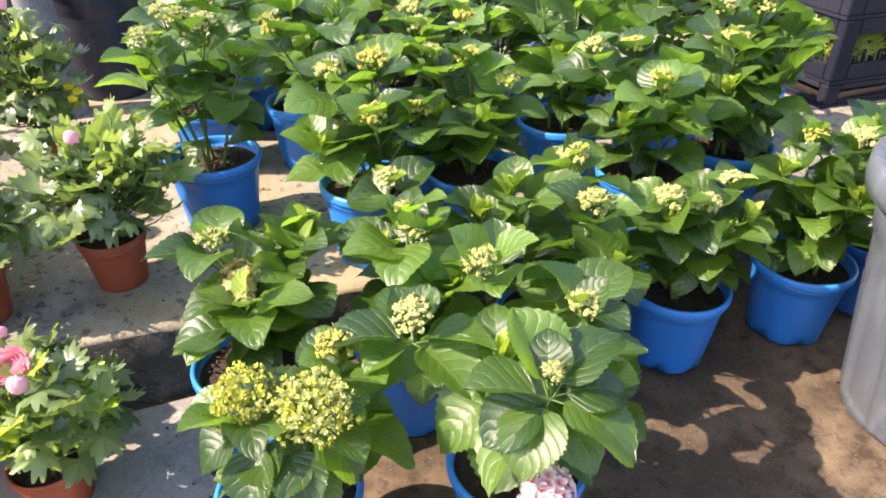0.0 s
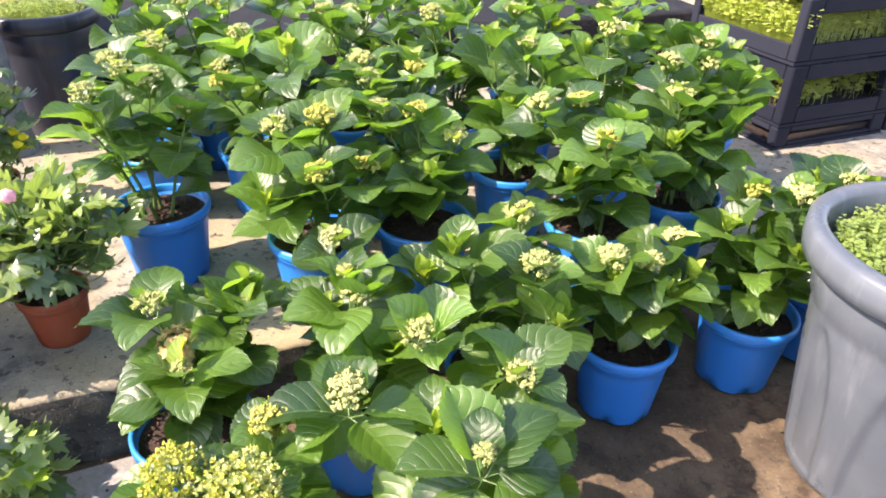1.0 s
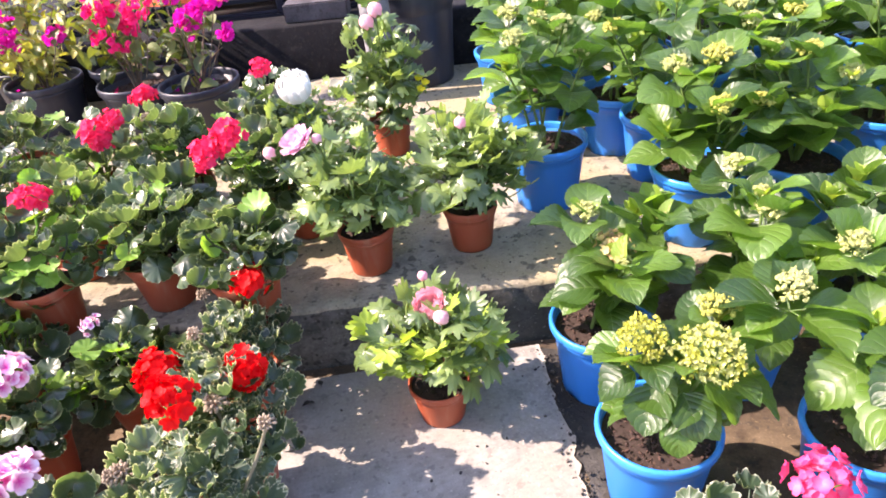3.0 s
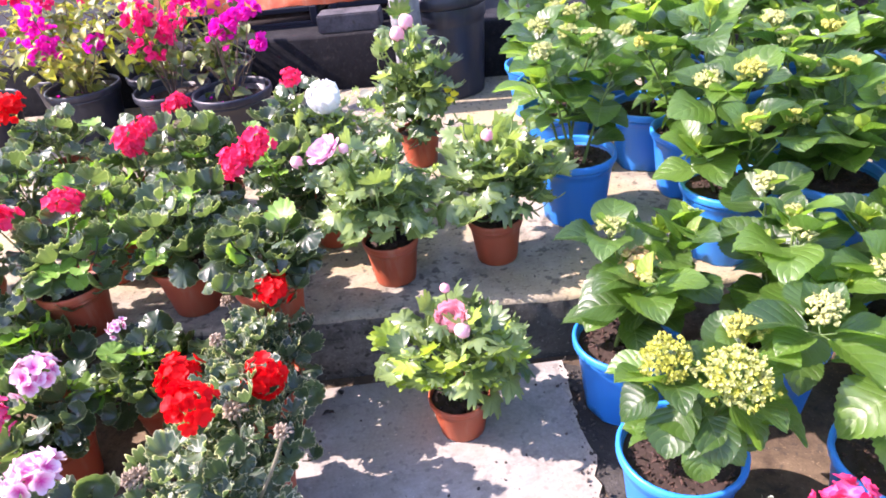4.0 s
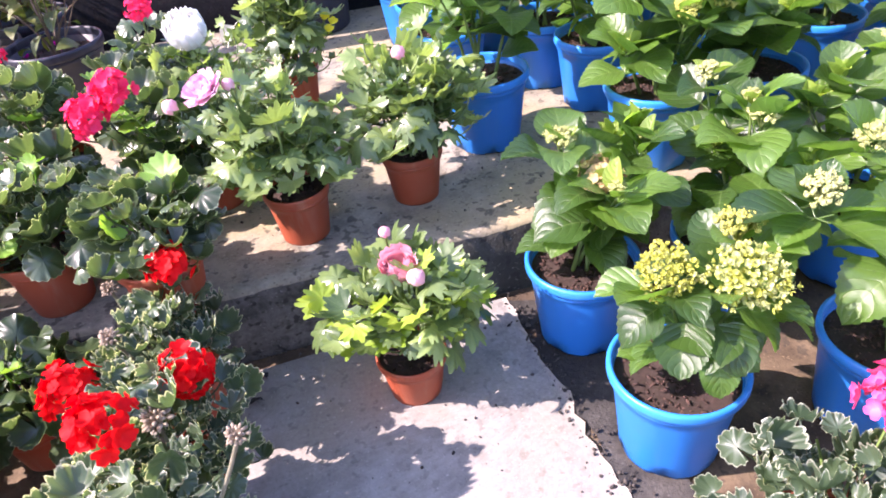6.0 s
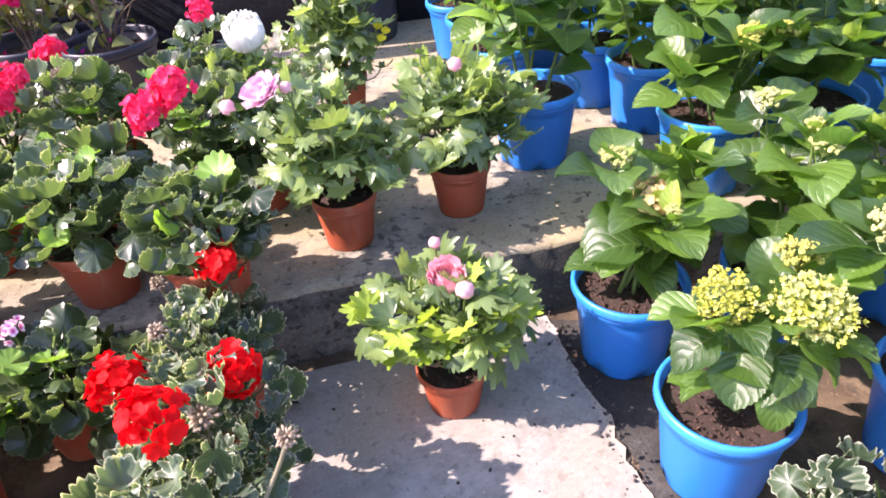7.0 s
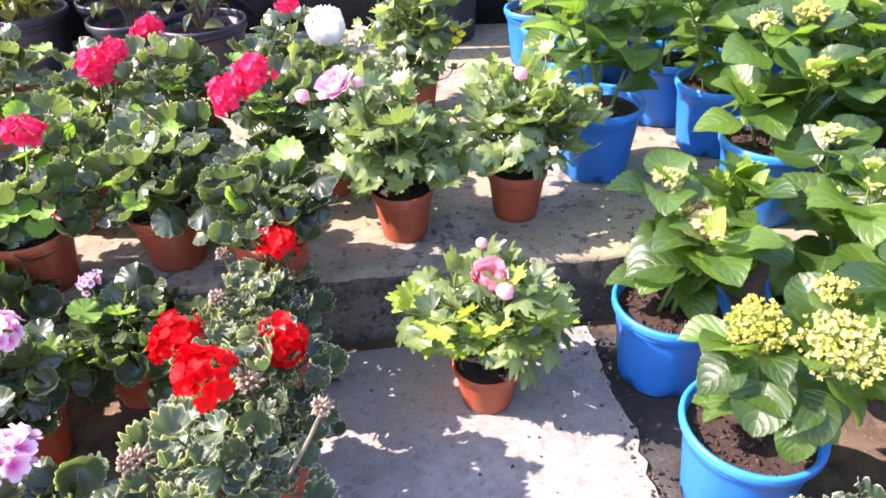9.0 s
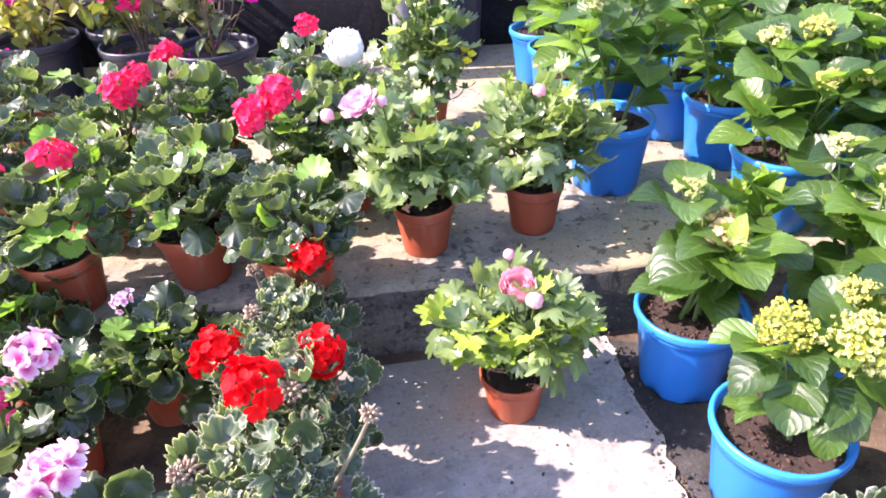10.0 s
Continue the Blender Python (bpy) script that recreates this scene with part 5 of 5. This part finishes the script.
bougainvillea(-2.865, 2.110, H, "bougainvillea with yellowing leaves and magenta bracts in a black pot", [(-2.89, 2.00, 0.655, 0.085), (-2.59, 2.0, 0.65, 0.035), (-2.87, 2.0, 0.76, 0.06)], M_MAGENTA, 200, 0.34, 0.55, leaf_mat=1)
bougainvillea(-2.370, 2.430, H, BL, [(-2.30, 2.38, 0.80, 0.06), (-2.15, 2.4, 0.74, 0.04), (-2.4, 2.35, 0.86, 0.06)], M_MAGENTA, 90)
bougainvillea(-3.150, 2.300, H, BL, [(-3.18, 2.2, 0.82, 0.10), (-3.0, 2.2, 0.80, 0.07), (-2.9, 2.25, 0.88, 0.06)], M_HOTPINK, 180, 0.32, 0.6, leaf_mat=1)
bougainvillea(-2.600, 2.330, H, BL, [(-2.66, 2.25, 0.86, 0.05), (-2.74, 2.2, 0.80, 0.04)], M_HOTPINK, 150, 0.28, 0.6, leaf_mat=1)
bougainvillea(-3.250, 1.900, H, BL, [(-3.07, 1.95, 0.72, 0.06)], M_MAGENTA, 170, 0.30, 0.48, leaf_mat=1)


# ---- large pots ----
def big_pot(x, y, z, height, top, base, mat, label, soil_drop, ribs=0, lip=0.02):
    ob = thing("nursery_pot", x, y, z, label, "plant pot")
    def side(f):
        return base + (top - base) * f
    prof = [(0.001, 0.012), (base * 0.93, 0.012), (base * 0.95, 0), (base, 0.004)] + [(side(f), height * f) for f in (0.72 * q / 24 for q in range(1, 25))]
    prof += [(side(0.74) + 0.006, height * 0.74), (side(0.86) + 0.006, height * 0.86), (side(0.87) + 0.004, height * 0.87), (side(0.87) - 0.008, height * 0.87), (side(0.6) - 0.022, height * 0.6), (0.001, height * 0.6)]
    def wob(i, a, r, zz):
        if ribs and 3 < i < 28:
            off = (a * ribs / (2 * math.pi)) % 1.0 - 0.5
            up = zz / (height * 0.68)
            inside = 0.36 * math.sqrt(max(0.0, 1 - up ** 3)) - abs(off)
            if 0.04 < up < 1 and inside > 0:
                r -= 0.010 * min(1.0, inside / 0.09) ** 2
            elif 0.03 < up < 1.03 and inside > -0.055:
                r += 0.003
        return r, zz
    bm, _ = lathe(prof, 144 if ribs else 72, wobble=wob)
    body = part("pot", bm, mat, ob)
    s = side(1.0)
    prof = [(side(0.87) - 0.008, height * 0.868), (side(0.87) + 0.005, height * 0.868), (s + lip, height * 0.89), (s + lip + 0.004, height * 0.93), (s + lip + 0.003, height * 0.985), (s + lip - 0.006, height), (s - 0.002, height), (s - 0.010, height * 0.97), (side(0.87) - 0.008, height * 0.868)]
    bm, _ = lathe(prof, 72)
    part("rim", bm, mat, body)
    bm, _ = lathe([(0.001, 0.004), (s * 0.5, 0.008), (s - 0.02, 0)], 40)
    part("soil", bm, M_SOIL, ob, "dark compost", m=pose(0, 0, height - soil_drop))
    return ob


def seedlings(name, parent, n, radius, z, tall, seed, label, leaf=1.0):
    """A dense mat of small two-leaved seedlings."""
    r = random.Random(seed)
    verts, faces, uv = [], [], []
    for k in range(n):
        x, y = (radius(r) if callable(radius) else (lambda a, f: (radius * f * math.cos(a), radius * f * math.sin(a)))(r.uniform(0, 6.28), math.sqrt(r.random())))
        hgt = tall * r.uniform(0.4, 1.0)
        lean = Vector((r.uniform(-0.3, 0.3) * hgt, r.uniform(-0.3, 0.3) * hgt, hgt))
        for q in range(4):
            a = r.uniform(0, 6.28)
            s = r.uniform(0.006, 0.013) * leaf
            c = Vector((x, y, z)) + lean * r.uniform(0.5, 1.0)
            d = Vector((math.cos(a), math.sin(a), r.uniform(-0.2, 0.6))) * s
            w = Vector((-math.sin(a), math.cos(a), r.uniform(-0.2, 0.2))) * s * 0.45
            i = len(verts)
            verts += [c, c + d * 0.5 + w, c + d, c + d * 0.5 - w]
            faces.append((i, i + 1, i + 2, i + 3))
        i = len(verts)
        b = Vector((x, y, z - 0.01))
        t_ = Vector((0.0012, 0, 0))
        verts += [b - t_, b + t_, b + lean + t_ * 0.5, b + lean - t_ * 0.5]
        faces.append((i, i + 1, i + 2, i + 3))
    me = bpy.data.meshes.new(name)
    me.from_pydata([tuple(v) for v in verts], [], faces)
    uvl = me.uv_layers.new(name="UVMap")
    for l in uvl.data:
        l.uv = (0.35, 0.5)
    me.materials.append(M_SEEDLING)
    ob = put(name, me, parent)
    ob["label"], ob["kind"] = label, "stuff"
    return ob


tall = big_pot(1.130, 1.165, -0.008, 0.60, 0.262, 0.190, M_GREY, "tall scuffed grey plastic pot full of seedlings", 0.085, 7, 0.028)
seedlings("greenery", tall, 2400, 0.232, 0.530, 0.05, 5, "dense pale green seedlings")
dark = big_pot(-1.345, 2.76, H, 0.46, 0.175, 0.145, M_BLACK, "large black plastic pot", 0.05)
seedlings("greenery", dark, 500, 0.15, 0.42, 0.10, 6, "green seedlings")


def crate(x, y, z, turn, label, tall_=0.17, group="stacked seedling crates", plants=0, length=0.58, depth=0.38, grow=0.7, post=0.04, low_side=False):
    """An open plastic crate: floor, corner posts, two rails a side; low_side: one end without its upper rail."""
    ob = thing("plastic_crate", x, y, z, label, "crate", group, turn)
    part("floor", box(bmesh.new(), 0, length, 0, depth, 0.0, 0.012), M_CRATE, ob, smooth=False)
    for px, py in ((0, 0), (length - post, 0), (0, depth - 0.04), (length - post, depth - 0.04)):
        bm = box(bmesh.new(), px, px + post, py, py + 0.04, 0.0122, tall_)
        bmesh.ops.bevel(bm, geom=bm.edges[:], offset=0.005, segments=1, affect="EDGES")
        part("post", bm, M_CRATE, ob, smooth=False)
    for z0, z1 in ((0.0125, tall_ * 0.30), (tall_ * 0.76, tall_)):
        for a in ((post + 0.002, length - post - 0.002, 0.002, 0.016), (post + 0.002, length - post - 0.002, depth - 0.016, depth - 0.002), (0.002, 0.016, 0.042, depth - 0.042), (length - 0.016, length - 0.002, 0.042, depth - 0.042)):
            if low_side and z0 > 0.1 and a[1] < 0.02:
                continue
            bm = box(bmesh.new(), *a, z0, z1)
            bmesh.ops.bevel(bm, geom=bm.edges[:], offset=0.003, segments=1, affect="EDGES")
            part("rail", bm, M_CRATE, ob, smooth=False)
    bm = box(bmesh.new(), 0.02, length - 0.02, 0.02, depth - 0.02, 0.0125, 0.05)
    part("soil", bm, M_SOIL, ob, "dark compost")
    if plants:
        seedlings("greenery", ob, plants, lambda r: (0.03 + (length - 0.06) * (r.random() ** 2.4 if low_side else r.random()), r.uniform(0.03, depth - 0.03)), 0.055, tall_ * grow, 7 + plants, "green seedlings", 1.9 if plants > 1000 else 3.0)
    return ob


STACK_M = pose(1.437, 2.545, 0, 0, 0, 20)
for sx, sy in ((0, 0), (0.62, 0.02)):
    p = STACK_M @ Vector((sx, sy, 0))
    crate(p.x, p.y, H, 20, "shallow charcoal plastic crate under a stack", 0.09, post=0.07, depth=0.58)
    for k in range(4):
        lush = sx == 0 and k == 1
        q = STACK_M @ Vector((sx + 0.006 * math.sin(5 * k + sx), sy + 0.004 * k, 0))
        crate(q.x, q.y, H + 0.0935 + 0.2385 * k, 20 + 1.2 * k, "charcoal plastic crate filled with pale seedlings" if lush else "charcoal plastic crate of seedlings in a stack", 0.235, plants=2400 if lush else 260 + k, depth=0.58, grow=0.68 if lush else 0.42, post=0.075, low_side=lush)

# ---- behind the ledge ----
for k, (cx, cy) in enumerate(((-2.62, 2.74), (-2.00, 2.92), (-3.2, 2.58))):
    crate(cx, cy, 0.4615, 16, "empty black plastic crate on the ledge", 0.10, "crates on the ledge")


def tarp(x, y, z, turn, w, d, h):
    ob = thing("tarpaulin", x, y, z, "crumpled orange tarpaulin bundle on crates", "tarpaulin", "", turn)
    bm = bmesh.new()
    nx, ny = 60, 14
    rows = []
    for j in range(ny + 1):
        a = math.pi * j / ny
        row = []
        for i in range(nx + 1):
            u = i / nx
            sag = 1 - 0.3 * (2 * u - 1) ** 4
            r1 = 1 + 0.25 * noise.noise((u * 9, a * 1.5, 0)) + 0.1 * noise.noise((u * 30, a * 4, 3))
            row.append(bm.verts.new((w * (u - 0.5), -d / 2 * math.cos(a) * r1, h * math.sin(a) * r1 * sag)))
        rows.append(row)
    for p, q in zip(rows, rows[1:]):
        for i in range(nx):
            bm.faces.new((p[i], p[i + 1], q[i + 1], q[i]))
    part("sheet", bm, M_TARP, ob)
    part("cord", tube(bmesh.new(), curve_pts((0.30 * w, -d * 0.52, h * 0.5), (0.315 * w, -d * 0.6, -0.085), 6, (0.31 * w, -d * 0.56, 0)), 0.0022, 5), M_TAG, ob, "thin white cord hanging down")


tarp(-2.25, 3.05, 0.562, 16, 1.7, 0.36, 0.17)


def grey_block(x, y, z, turn, w, d, h):
    ob = thing("concrete_block", x, y, z, "grey concrete block lying on the dark ledge", "block", "", turn)
    bm = box(bmesh.new(), 0, w, 0, d, 0, h)
    bmesh.ops.bevel(bm, geom=bm.edges[:], offset=0.006, segments=2, affect="EDGES")
    part("body", bm, M_BLOCK, ob, smooth=False)


grey_block(-1.99, 2.745, 0.4615, 16, 0.30, 0.13, 0.085)


def tree_trunk(x, y, z, r, h):
    ob = thing("tree_trunk", x, y, z, "slim grey mottled tree trunk behind the pots", "tree trunk")
    bm, _ = lathe([(r * 1.25, 0), (r * 1.05, 0.08), (r, 0.3), (r * 0.95, 0.8), (r * 0.9, h)], 20, wobble=lambda i, a, rr, zz: (rr * (1 + 0.08 * math.sin(3 * a + zz * 4)), zz))
    part("trunk", bm, M_BARK, ob)


tree_trunk(-1.43, 2.49, H, 0.062, 2.4)


# ---- plant tag ----
def plant_tag(x, y, z, turn):
    ob = thing("plant_tag", x, y, z, "small white plastic plant tag on a pot rim", "tag", "", turn)
    bm = box(bmesh.new(), -0.017, 0.017, -0.0008, 0.0008, -0.012, 0.030)
    bmesh.ops.bevel(bm, geom=[e for e in bm.edges if abs(e.verts[0].co.y - e.verts[1].co.y) > 0.001], offset=0.008, segments=3, affect="EDGES")
    part("label_plate", bm, M_TAG, ob, smooth=False, m=pose(0, 0, 0, 35, 20, 0))


plant_tag(-0.838, 2.005, H + 0.232, 50)


# ---- fallen leaves ----
def fallen_leaf(x, y, z, turn, size, mat, label):
    ob = thing("fallen_leaf", x, y, z, label, "leaf", "fallen leaves", turn)
    me = ovate_leaf(mat, int(turn), 0.25, 0.35, 2.0, 0.55, 0, 0.01, 10, 6, 0.12)
    put("blade", me, ob, frame_matrix(Vector((0, 0, size * 0.18)), Vector((0, 1, 0.1)), Vector((0.3, 0, 1)), size))


for fx, fy, fz, turn, size, mat, label in (
    (-1.109, 0.948, 0.001, 40, 0.026, M_DEBRIS, "curled dark dead leaf on the cement slab"),
    (-1.1, 0.883, 0.001, 110, 0.034, M_DEBRIS, "curled dark dead leaf on the cement slab"),
    (-1.632, 0.733, -0.008, 75, 0.026, M_DRY, "pale dry leaf on the ground"),
):
    fallen_leaf(fx, fy, fz, turn, size, mat, label)
